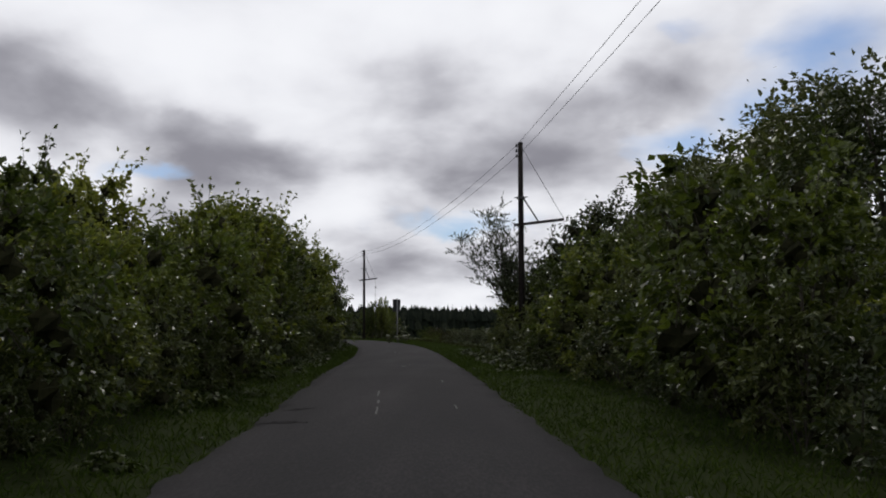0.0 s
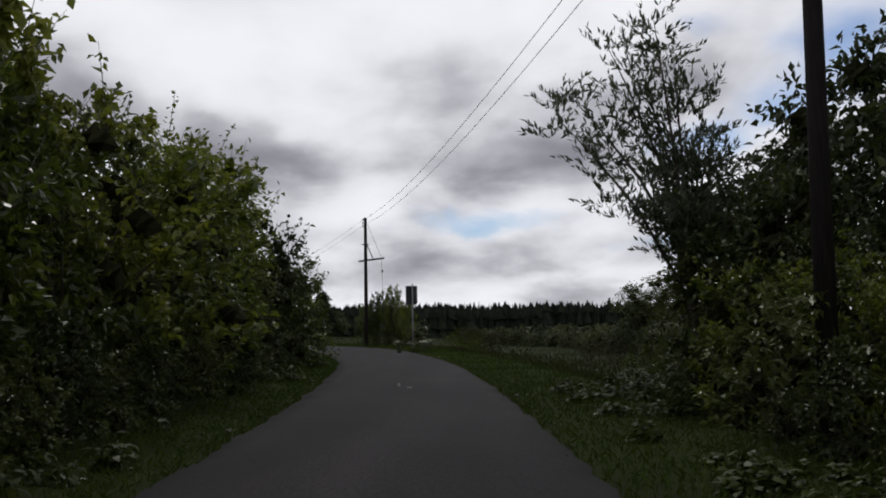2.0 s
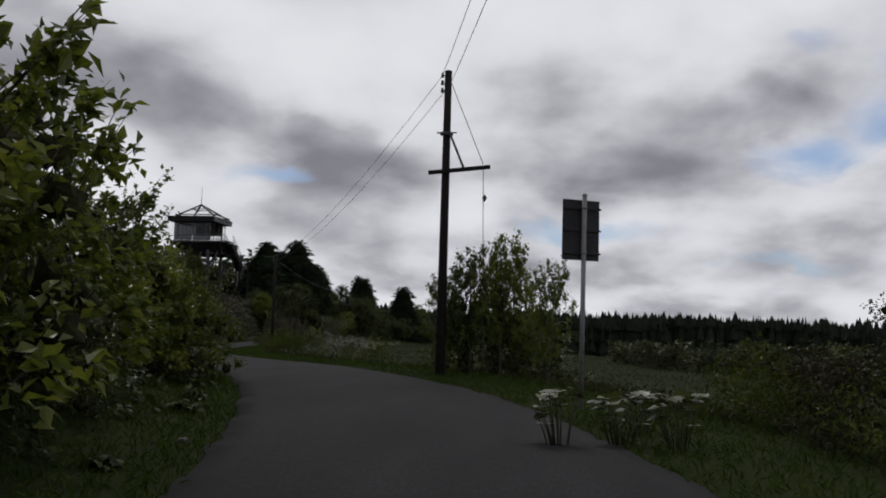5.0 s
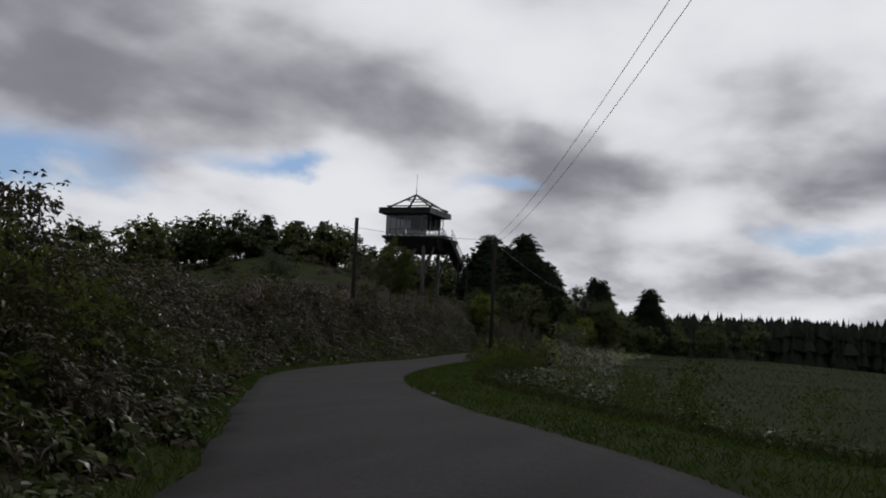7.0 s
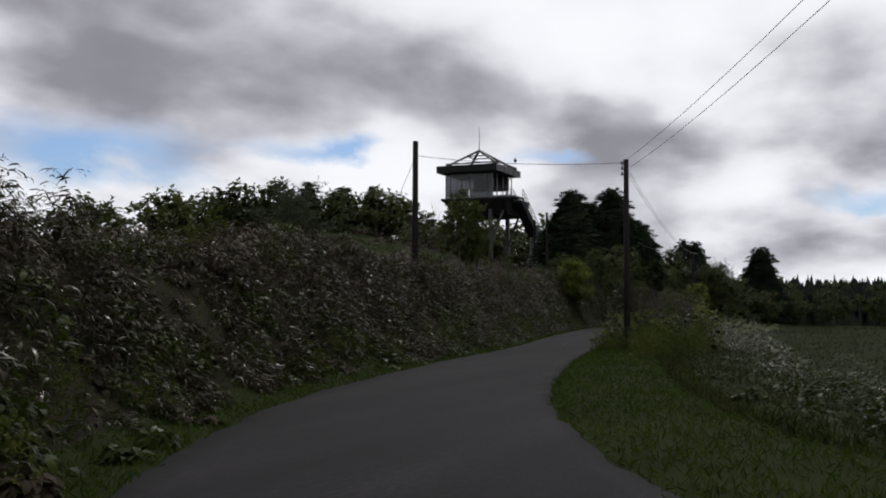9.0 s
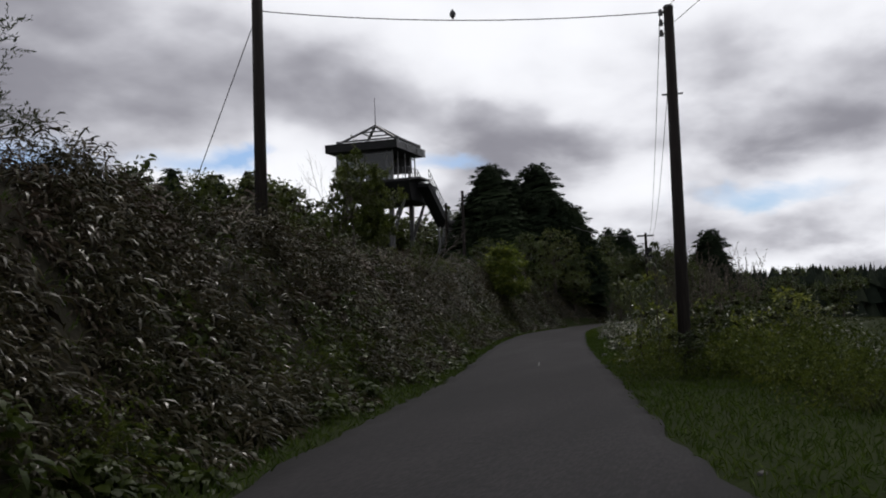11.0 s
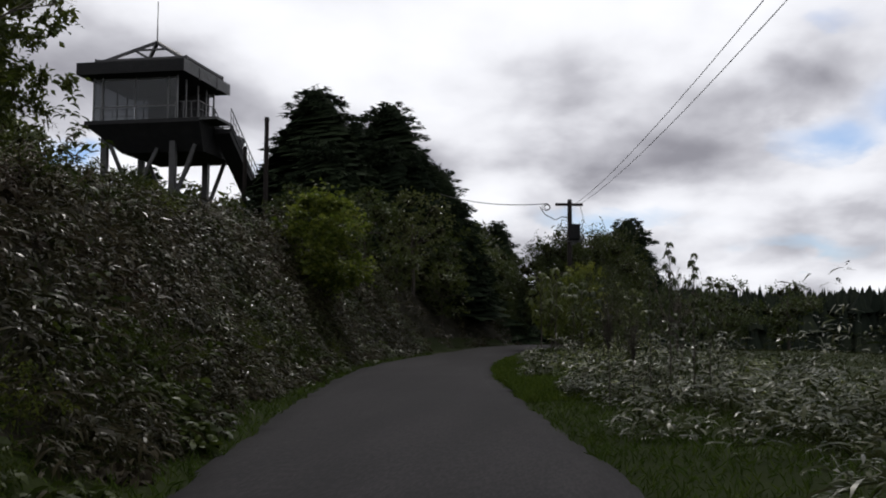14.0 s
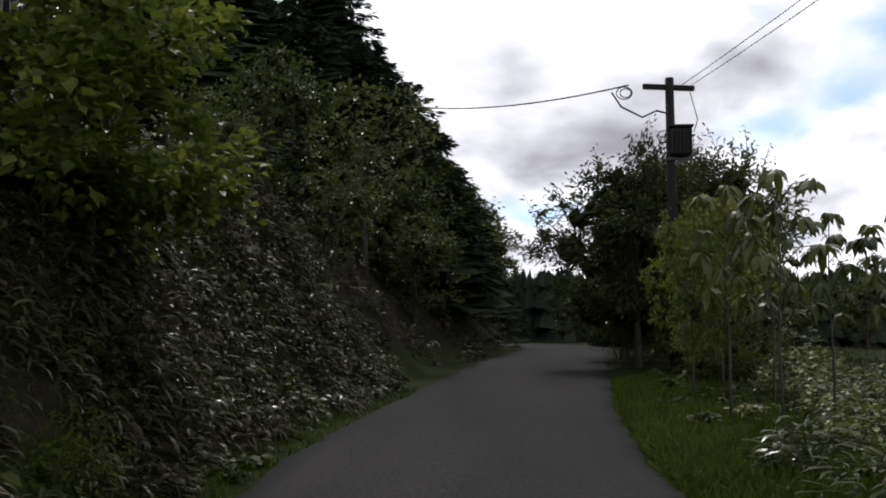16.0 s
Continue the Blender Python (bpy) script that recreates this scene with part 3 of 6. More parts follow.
def set_down(proto, s, lat, turn=0.0, scale=1.0, sz=None, sink=0.05, first=None):
    """A copy of a plant on the ground; the first one placed is the plant itself."""
    at = spot(s, lat, -sink)
    m = Matrix.Translation([float(c) for c in at]) @ Matrix.Rotation(turn, 4, "Z") @ Matrix.Diagonal((scale, scale, sz or scale, 1))
    if not proto.get("placed"):
        proto["placed"] = 1
        proto.matrix_basis = m
        return proto
    c = proto.copy()
    made = {proto: c}
    scene.collection.objects.link(c)
    for o in proto.children_recursive:
        k = o.copy()
        scene.collection.objects.link(k)
        k.parent = made[o.parent]
        made[o] = k
    c.matrix_basis = m
    return c


def heap(seed, n, wide, high, low=0.10):
    """Blobs for an uneven shrub of that width and height: lumps that stand apart round a middle."""
    r = random.Random(seed)
    res = []
    for i in range(n):
        z = (low + (0.86 - low) * (i + r.random()) / n) * high
        u = z / high
        a, q = i * 2.4 + r.uniform(-0.5, 0.5), wide * r.uniform(0.18, 0.42) * (1.08 - 0.75 * u * u) * (0.6 + 0.4 * min(1.0, u * 2.2))
        k = r.uniform(0.15, 0.25) * (1.1 - 0.35 * u)
        res.append((math.cos(a) * q, math.sin(a) * q, z, wide * k, wide * k, wide * k * 0.85))
    return res


hedge_kinds = [
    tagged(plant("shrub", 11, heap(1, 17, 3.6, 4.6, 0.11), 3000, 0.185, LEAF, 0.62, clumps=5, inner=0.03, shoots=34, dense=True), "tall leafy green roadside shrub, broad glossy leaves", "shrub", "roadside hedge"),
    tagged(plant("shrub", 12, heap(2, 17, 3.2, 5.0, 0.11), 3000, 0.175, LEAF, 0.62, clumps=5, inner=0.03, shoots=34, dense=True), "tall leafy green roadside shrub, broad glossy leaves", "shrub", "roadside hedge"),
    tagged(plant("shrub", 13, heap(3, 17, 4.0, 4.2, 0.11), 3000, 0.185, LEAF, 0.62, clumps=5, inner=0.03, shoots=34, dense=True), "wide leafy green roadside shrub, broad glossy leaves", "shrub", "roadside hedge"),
    # shade is put into this one's darker leaf colour
    tagged(plant("shrub", 14, heap(4, 17, 3.4, 4.8, 0.11), 3000, 0.165, LEAF_DARK, 0.62, clumps=5, inner=0.03, shoots=34, dense=True), "tall roadside shrub, shade put into its dark green leaves", "shrub", "roadside hedge"),
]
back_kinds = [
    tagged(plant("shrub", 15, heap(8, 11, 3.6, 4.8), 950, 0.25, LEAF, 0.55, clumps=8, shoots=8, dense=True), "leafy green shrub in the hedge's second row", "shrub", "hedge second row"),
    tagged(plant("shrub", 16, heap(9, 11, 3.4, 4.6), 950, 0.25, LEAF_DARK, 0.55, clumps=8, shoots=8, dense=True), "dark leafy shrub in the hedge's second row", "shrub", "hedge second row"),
]
low_kinds = [
    tagged(plant("weed_clump", 21, heap(5, 9, 2.2, 1.9, 0.1), 720, 0.135, SASA, 0.5, 0.6, r0=0.012, stems=0), "low clump of broad brownish-green weeds", "weeds", "verge weeds"),
    tagged(plant("weed_clump", 22, heap(6, 9, 2.6, 1.6, 0.1), 720, 0.13, WEED, 0.5, 0.6, r0=0.012, stems=0), "low clump of broad green weeds", "weeds", "verge weeds"),
    tagged(plant("weed_clump", 23, heap(7, 8, 2.0, 2.3, 0.1), 720, 0.115, WEED, 0.45, 0.4, r0=0.012, stems=0), "yellow-green leafy clump beside the lane", "weeds", "verge weeds"),
]
rnd = random.Random(7)
left_high = ((-14, 3.0), (12, 3.1), (20, 3.5), (27, 4.2), (45, 4.6), (60, 4.5), (76, 4.4), (82, 4.1), (88, 3.8), (92, 3.7), (97, 3.0), (101, 2.3))
s = -14.0
while s < 100.5:
    hgt = np.interp(s, [a for a, b in left_high], [b for a, b in left_high])
    k = rnd.choice(hedge_kinds)
    sc = hgt / 4.75 * rnd.uniform(0.62, 1.16)
    set_down(k, s, -float(hermite(s, 4)) - 0.7 - rnd.uniform(1.4, 2.6) * max(0.75, sc), rnd.uniform(0, 6.28), sc)
    if s < 95:
        set_down(rnd.choice(back_kinds), s + 1.1, -float(hermite(s, 4)) - rnd.uniform(4.6, 6.0), rnd.uniform(0, 6.28), sc * rnd.uniform(0.9, 1.1))
    s += rnd.uniform(1.8, 3.1)
s = -14.0
while s < 33:
    hgt = np.interp(s, (-14, 10, 18, 26, 33), (3.3, 3.5, 3.9, 4.5, 4.5))
    sc = hgt / 4.75 * rnd.uniform(0.64, 1.16)
    set_down(rnd.choice(hedge_kinds), s, float(hermite(s, 4)) + 1.2 + rnd.uniform(1.3, 2.4), rnd.uniform(0, 6.28), sc)
    set_down(rnd.choice(back_kinds), s + 1.0, float(hermite(s, 4)) + rnd.uniform(6.0, 7.5), rnd.uniform(0, 6.28), sc * rnd.uniform(1.0, 1.2))
    s += rnd.uniform(1.8, 3.1)
while s < 48.5:
    set_down(rnd.choice(hedge_kinds), s, float(hermite(s, 4)) + rnd.uniform(2.9, 3.6), rnd.uniform(0, 6.28), rnd.uniform(0.42, 0.55))
    set_down(rnd.choice(hedge_kinds), s + 0.8, float(hermite(s, 4)) + rnd.uniform(4.4, 5.4), rnd.uniform(0, 6.28), rnd.uniform(0.55, 0.72))
    if s < 46:
        set_down(rnd.choice(back_kinds), s + 1.0, float(hermite(s, 4)) + rnd.uniform(7.0, 8.5), rnd.uniform(0, 6.28), rnd.uniform(1.0, 1.2))
    s += rnd.uniform(1.6, 2.2)


# low growth at the feet of both hedges; its dark leaves paint in base shade
s = -4.0
while s < 92:
    set_down(back_kinds[1], s, -float(hermite(s, 4)) - rnd.uniform(1.3, 2.0), rnd.uniform(0, 6.28), rnd.uniform(0.26, 0.42))
    if s < 44:
        set_down(back_kinds[1], s + 0.7, float(hermite(s, 4)) + rnd.uniform(2.1, 2.9), rnd.uniform(0, 6.28), rnd.uniform(0.28, 0.46))
    s += rnd.uniform(1.3, 2.0)


def conifer(name, seed, high, wide, mat=NEEDLE, whorls=54, label="", dense=17, spray=0.36):
    """A fir: straight trunk, whorls of drooping boughs with flat sprays of needles."""
    rng = np.random.default_rng(seed)
    top = empty(name, (0, 0, 0))
    bm = bmesh.new()
    add_tube(bm, [(0, 0, -0.3), (0, 0, high * 0.5), (0, 0, high * 0.98)], [high * 0.018, high * 0.010, 0.015], 7)
    part("trunk", bm, BARK, top, smooth=True)
    pts, ways = [], []
    for k in range(whorls):
        u = (k + rng.uniform(-0.3, 0.3)) / whorls
        z = high * (0.05 + 0.95 * u)
        reach = wide * 0.5 * max(0.0, 1 - u) ** 0.64 * rng.uniform(0.86, 1.06) + 0.10
        for a in rng.uniform(0, 6.28, rng.integers(5, 8)):
            r = reach * rng.uniform(0.78, 1.06)
            nn = max(5, int(r * dense))
            t = np.sqrt(rng.uniform(0.25, 1, nn))
            sag = 0.10 * r * t - 0.26 * r * t * t + (0.35 * r * t if u > 0.75 else 0)
            lat = rng.normal(0, 0.17, nn) * r * (1.2 - 0.95 * t)
            ca, sa = math.cos(a), math.sin(a)
            pts.append(np.stack([ca * t * r - sa * lat, sa * t * r + ca * lat, z + sag + rng.normal(0, 0.03, nn) * r], 1))
            ways.append(np.stack([ca - sa * np.sign(lat) * 0.55, sa + ca * np.sign(lat) * 0.55, np.full(nn, -0.10)], 1))
    p, o = np.concatenate(pts), np.concatenate(ways)
    v, f = leaf_cloud(rng, p, o, spray, 0.26, 0.10, 0.06, 0.26)
    # ragged core added for dense inner needles; it blocks the light behind
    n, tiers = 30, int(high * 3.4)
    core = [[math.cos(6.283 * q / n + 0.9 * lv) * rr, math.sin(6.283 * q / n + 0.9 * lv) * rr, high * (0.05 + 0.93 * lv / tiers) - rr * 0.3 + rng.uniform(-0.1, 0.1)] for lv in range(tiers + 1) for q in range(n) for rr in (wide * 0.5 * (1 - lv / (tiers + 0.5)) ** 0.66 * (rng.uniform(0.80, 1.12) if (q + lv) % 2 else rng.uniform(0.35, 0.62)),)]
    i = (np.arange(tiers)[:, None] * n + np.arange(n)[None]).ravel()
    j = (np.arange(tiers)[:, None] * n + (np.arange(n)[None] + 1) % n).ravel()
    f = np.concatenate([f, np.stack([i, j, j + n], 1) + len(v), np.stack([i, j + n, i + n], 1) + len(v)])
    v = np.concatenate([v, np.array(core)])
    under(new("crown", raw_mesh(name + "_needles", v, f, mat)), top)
    return tagged(top, label or "dark green fir with drooping boughs", "fir tree", "firs on the slope")


def ground_of(x, y):
    """Chainage and distance to the right of a place in the plan."""
    ss = np.arange(-40, 420, 0.5)
    cx, cy = hermite(ss, 1), hermite(ss, 2)
    i = int(np.argmin((cx - x) ** 2 + (cy - y) ** 2))
    s = ss[i]
    dx, dy = hermite(s + 0.5, 1) - hermite(s - 0.5, 1), hermite(s + 0.5, 2) - hermite(s - 0.5, 2)
    lat = ((x - cx[i]) * dy - (y - cy[i]) * dx) / math.hypot(dx, dy)
    return float(s), float(lat)


def base_at(x, y):
    s, lat = ground_of(x, y)
    return float(spot(s, lat)[2])


def fir_at(x, y, top_z, wide, seed, **more):
    z = base_at(x, y)
    t = conifer("fir", seed, top_z - z + 0.2, wide, **more)
    t.matrix_basis = pose(x, y, z - 0.2, 0, 0, seed * 40)
    return t


for i, (x, y, tz, w) in enumerate(((-44.6, 235.0, 19.1, 10.5), (-40.2, 239.8, 16.6, 6.0), (-28.2, 256.0, 14.6, 8.5), (-39.0, 285.0, 17.8, 9.0), (-42.4, 244.8, 20.4, 11.5), (-46.0, 241.0, 18.2, 6.5), (-41.6, 238.6, 16.9, 8.0), (-39.6, 246.5, 16.6, 8.0), (-38.6, 241.0, 14.0, 6.5),
                                   (-42.0, 295.0, 19.0, 9.0), (-71.0, 247.5, 22.0, 4.5), (-43.4, 231.0, 15.6, 7.0), (-41.0, 255.0, 16.5, 7.0), (-43.6, 240.0, 18.4, 9.0), (-41.0, 250.0, 17.4, 9.0))):
    fir_at(x, y, tz, w, i + 1)


# ---- utility poles and wires ----
def insulators(bm, at, k=2):
    for i in range(k):
        add_rod(bm, (at[0], at[1], at[2] + 0.045 * i), (at[0], at[1], at[2] + 0.03 + 0.045 * i), 0.045, 0.035, 8)


def utility_pole(at, top_z, label, r0=0.128, r1=0.092):
    z = base_at(*at)
    p = empty("utility_pole", (at[0], at[1], z))
    h = top_z - z
    bm = bmesh.new()
    add_tube(bm, [(0, 0, -0.4), (0, 0, h * 0.5), (0, 0, h)], [r0, (r0 + r1) / 2, r1], 12)
    part("shaft", bm, POLE_WOOD, p, smooth=True)
    tagged(p, label, "utility pole", "poles along the lane")
    return p, h


def guyed_arm(p, z, reach, back, turn):
    """The low arm that carries the stay: beam, brace pair and bracket."""
    q = Matrix.Rotation(turn, 4, "Z")
    at = lambda x, y, zz: tuple(q @ Vector((x, y, zz)))
    bm = bmesh.new()
    add_beam(bm, at(-back, -0.16, z - 0.03), at(reach, -0.16, z + 0.17), 0.10, 0.10)
    part("crossarm", bm, POLE_WOOD, p)
    bm = bmesh.new()
    for off in (-0.21, -0.11):
        add_beam(bm, at(0.08, off, z + 1.02), at(reach * 0.40, off, z + 0.12), 0.035, 0.05)
    part("brace", bm, DARK_STEEL, p)
    bm = bmesh.new()
    add_rod(bm, at(0, 0, z + 1.0), at(0, 0, z + 1.07), 0.17, sides=12)
    add_beam(bm, at(-0.26, -0.1, z + 1.035), at(0.26, -0.1, z + 1.055), 0.03, 0.03)
    part("pole_band", bm, DARK_STEEL, p)


def pole_top(p, h, side=-1):
    for dz in (0.12, 0.32, 0.52):
        bm = bmesh.new()
        add_rod(bm, (0, 0, h - dz), (side * 0.17, -0.02, h - dz), 0.014)
        add_rod(bm, (side * 0.15, -0.02, h - dz - 0.05), (side * 0.15, -0.02, h - dz + 0.07), 0.045, 0.03)
        part("insulator", bm, DARK_STEEL, p)
    bm = bmesh.new()
    add_rod(bm, (0, 0, h - 0.02), (0, 0, h + 0.02), 0.105, 0.08, 10)
    part("pole_cap", bm, DARK_STEEL, p)


def wire(name, a, b, sag, r, mat=CABLE, label="", n=18):
    a, b = np.array(a, float), np.array(b, float)
    pts = [tuple(a + (b - a) * t - np.array([0, 0, 4 * sag * t * (1 - t)])) for t in np.linspace(0, 1, n)]
    bm = bmesh.new()
    add_tube(bm, pts, r, 5)
    return tagged(part(name, bm, mat, None, smooth=True), label or "thin black overhead wire between poles", "wire", "overhead wires")


P1, P2, P3, P4, P5 = (2.97, 44.8), (-7.04, 105.45), (-26.0, 164.57), (-31.7, 226.6), (-33.75, 162.95)
TOPS = {"P1": 9.41, "P2": 10.75, "P3": 10.98, "P4": 12.02, "P5": 11.82}
pole1, h1 = utility_pole(P1, TOPS["P1"], "tall dark wooden utility pole with a low braced stay arm")
guyed_arm(pole1, 6.25 - base_at(*P1), 1.62, 0.25, radians(-4))
pole_top(pole1, h1)
pole2, h2 = utility_pole(P2, TOPS["P2"], "tall dark wooden utility pole with a low braced stay arm")
guyed_arm(pole2, 8.05 - base_at(*P2), 1.15, 0.45, radians(6))
pole_top(pole2, h2)
pole3, h3 = utility_pole(P3, TOPS["P3"], "tall dark wooden utility pole among verge shrubs")
pole_top(pole3, h3)
bm = bmesh.new()
add_beam(bm, (-0.2, 0, h3 - 1.7), (0.2, 0, h3 - 1.7), 0.03, 0.03)
part("step_bolt", bm, DARK_STEEL, pole3)
pole5, h5 = utility_pole(P5, TOPS["P5"], "dark wooden stay pole on the bank top", 0.125, 0.105)
pole4, h4 = utility_pole(P4, TOPS["P4"], "dark utility pole with crossarm and transformer")
ex = Vector((1.03, 0.39, 0)).normalized()
bm = bmesh.new()
add_beam(bm, -ex * 0.62 + Vector((0, 0, h4 - 0.22)), ex * 0.58 + Vector((0, 0, h4 - 0.2)), 0.10, 0.11)
part("crossarm", bm, POLE_WOOD, pole4)
bm = bmesh.new()
add_box(bm, (0.46, 0.46, 0.62), ex * 0.22 + Vector((0, -0.1, h4 - 1.42)), bevel=0.05)
add_box(bm, (0.52, 0.52, 0.05), ex * 0.22 + Vector((0, -0.1, h4 - 1.09)), bevel=0.01)
transformer = part("transformer", bm, BLACK_STEEL, pole4, "dark ribbed transformer box")
for k in range(6):
    bm = bmesh.new()
    add_box(bm, (0.03, 0.54, 0.44), ex * 0.22 + Vector((-0.2 + 0.08 * k, -0.1, h4 - 1.42)))
    part("rib", bm, BLACK_STEEL, transformer)
bm = bmesh.new()
add_beam(bm, ex * 0.05 + Vector((0, -0.1, h4 - 1.92)), ex * 0.62 + Vector((0, -0.1, h4 - 1.62)), 0.09, 0.09)
add_beam(bm, ex * -0.1 + Vector((0, -0.1, h4 - 1.78)), ex * 0.5 + Vector((0, -0.1, h4 - 1.78)), 0.06, 0.06)
part("transformer_bracket", bm, DARK_STEEL, pole4)
bm = bmesh.new()
for k in range(5):
    z = h4 - 1.25 - 0.12 * k
    add_tube(bm, [(-0.12 - 0.16 * math.sin(a), -0.14, z + 0.07 * math.cos(a)) for a in np.linspace(0, 3.1, 8)], 0.012, 5)
part("cable_loops", bm, CABLE, pole4)
bm = bmesh.new()
for rr, cx in ((0.12, -0.95), (0.17, -0.98)):
    add_tube(bm, [(cx + rr * math.cos(a), -0.05, h4 - 0.32 + rr * math.sin(a) * 0.8) for a in np.linspace(0, 6.28, 16)], 0.014, 5)
add_tube(bm, [(-1.25, -0.05, h4 - 0.3), (-1.05, -0.05, h4 - 0.62), (-0.6, -0.05, h4 - 0.86), (-0.3, -0.05, h4 - 0.72), (0, -0.05, h4 - 0.8)], 0.022, 6)
add_tube(bm, [(0.45, 0.1, h4 - 0.3), (0.6, 0.1, h4 - 0.9), (0.5, 0, h4 - 1.2)], 0.012, 5)
part("drop_cable", bm, CABLE, pole4)

for off, dz in ((-0.16, -0.12), (0.06, -0.34)):
    wire("overhead_wire", (9.5 + off, -50, 8.6 + dz), (P1[0] + off, P1[1], TOPS["P1"] + dz), 0.5, 0.008)
    wire("overhead_wire", (P1[0] + off, P1[1], TOPS["P1"] + dz), (P2[0] + off, P2[1], TOPS["P2"] + dz), 0.85, 0.008)
    wire("overhead_wire", (P2[0] + off, P2[1], TOPS["P2"] + dz), (P3[0] + off, P3[1], TOPS["P3"] + dz), 0.85, 0.007)
    wire("overhead_wire", (P3[0] + off, P3[1], TOPS["P3"] + dz), (P4[0] + 0.42 + off, P4[1] + 0.1, TOPS["P4"] - 0.15), 0.85, 0.008)
wire("stay_wire", (P3[0], P3[1], TOPS["P3"] - 0.1), (P5[0], P5[1], TOPS["P5"] - 0.55), 0.18, 0.011, label="thin stay wire between two poles")
wire("stay_wire", (P5[0], P5[1], TOPS["P5"] - 0.6), (-36.1, 164.0, base_at(-36.1, 164.0) + 0.1), 0.0, 0.010, label="thin slanting stay wire anchored in the bank")
wire("stay_wire", (P1[0], P1[1], TOPS["P1"] - 0.1), (P1[0] + 1.6, P1[1] - 0.3, 6.45), 0.0, 0.010, label="thin stay wire down to the pole's arm")
wire("stay_wire", (P1[0] + 1.6, P1[1] - 0.3, 6.4), (P1[0] + 1.75, P1[1] - 0.3, base_at(P1[0] + 1.75, P1[1])), 0.0, 0.010, label="thin stay wire from the arm to the ground")
wire("stay_wire", (P2[0], P2[1], TOPS["P2"] - 0.1), (P2[0] + 0.98, P2[1] - 0.05, 8.28), 0.0, 0.010, label="thin stay wire down to the pole's arm")
wire("stay_wire", (P2[0] + 0.98, P2[1] - 0.05, 8.2), (P2[0] + 1.1, P2[1] + 0.1, base_at(P2[0] + 1.1, P2[1])), 0.0, 0.010, label="thin stay wire from the arm to the ground")
wire("service_cable", (P4[0] - 0.9, P4[1] - 0.2, TOPS["P4"] - 0.18), (-38.6, 238.2, 13.9), 0.25, 0.019, label="black service cable swinging to the slope")


def stay_insulator(at):
    bm = bmesh.new()
    bmesh.ops.create_icosphere(bm, subdivisions=2, radius=0.06, matrix=Matrix.Translation(at) @ Matrix.Diagonal((1, 1, 1.3, 1)))
    add_rod(bm, (at[0], at[1], at[2] - 0.09), (at[0], at[1], at[2] + 0.09), 0.022)
    return tagged(part("stay_insulator", bm, DARK_STEEL, None, smooth=True), "dark egg-shaped insulator on a stay wire", "insulator", "stay insulators")


stay_insulator((P2[0] + 1.03, P2[1], 7.41))
stay_insulator((-30.04, 163.75, 11.03))

# thin poles by the tower
for x, y, tz in ((-45.27, 228.0, 16.08), (-48.6, 236.0, 16.2)):
    z = base_at(x, y)
    bm = bmesh.new()
    add_tube(bm, [(0, 0, -0.4), (0, 0, tz - z)], [0.13, 0.10], 10)
    add_beam(bm, (-0.14, 0, tz - z - 0.12), (0.14, 0, tz - z - 0.12), 0.04, 0.04)
    o = part("post", bm, POLE_WOOD, None, smooth=False)
    o.matrix_basis = pose(x, y, z)
    tagged(o, "plain dark wooden post near the lookout stair", "post", "posts on the slope")

# ---- road sign seen from behind ----
sign_z = base_at(-3.64, 93.95)
sign = tagged(empty("road_sign", (-3.64, 93.95, sign_z), 27), "road sign seen from behind, dark backplate on galvanised post", "road sign")
hs = 5.86 - sign_z
bm = bmesh.new()
add_tube(bm, [(0, 0, -0.4), (0, 0, hs)], 0.038, 12)
part("post", bm, GALV, sign, smooth=True)
bm = bmesh.new()
add_rod(bm, (0, 0, hs), (0, 0, hs + 0.03), 0.045, 0.03, 12)
part("post_cap", bm, GALV, sign)
bm = bmesh.new()
add_box(bm, (0.66, 0.012, 0.97), (-0.02, 0.075, hs - 0.55), bevel=0.004)
part("backplate", bm, SIGN_BACK, sign)
for dz in (-0.2, -0.55, -0.92):
    bm = bmesh.new()
    add_box(bm, (0.62, 0.028, 0.05), (-0.02, 0.054, hs + dz), bevel=0.004)
    add_rod(bm, (0.305, 0.054, hs + dz), (0.325, 0.054, hs + dz), 0.016)
    part("stiffening_rail", bm, SIGN_BACK, sign)
for dz in (-0.2, -0.92):
    bm = bmesh.new()
    add_tube(bm, [(0.045 * math.cos(a), 0.045 * math.sin(a), hs + dz) for a in np.linspace(2.9, 6.5, 8)], 0.012, 5)
    part("clamp", bm, GALV, sign)
bm = bmesh.new()
for k in range(5):
    add_box(bm, (0.03, 0.012, 0.05), (0.012 * (-1) ** k, -0.038, 0.25 + 0.16 * k), bevel=0.003)
part("rust_spots", bm, RUST, sign)


# ---- lookout tower on the hill ----
TX, TY, TURN_T = -56.1, 247.6, -5.0            # front right corner of the roof
tz0 = min(base_at(-60, 252), 14.2)
tower = tagged(empty("lookout_tower", (TX, TY, tz0), TURN_T), "grey steel lookout tower with glazed cabin and outside stair", "lookout tower")
RW, RD = 7.4, 7.7
Z = lambda z: z - tz0
ROOF_T, ROOF_B, FLOOR = Z(24.0), Z(23.2), Z(20.35)


def tpart(name, mat, build, label="", parent=None):
    bm = bmesh.new()
    build(bm)
    return part(name, bm, mat, parent or tower, label)


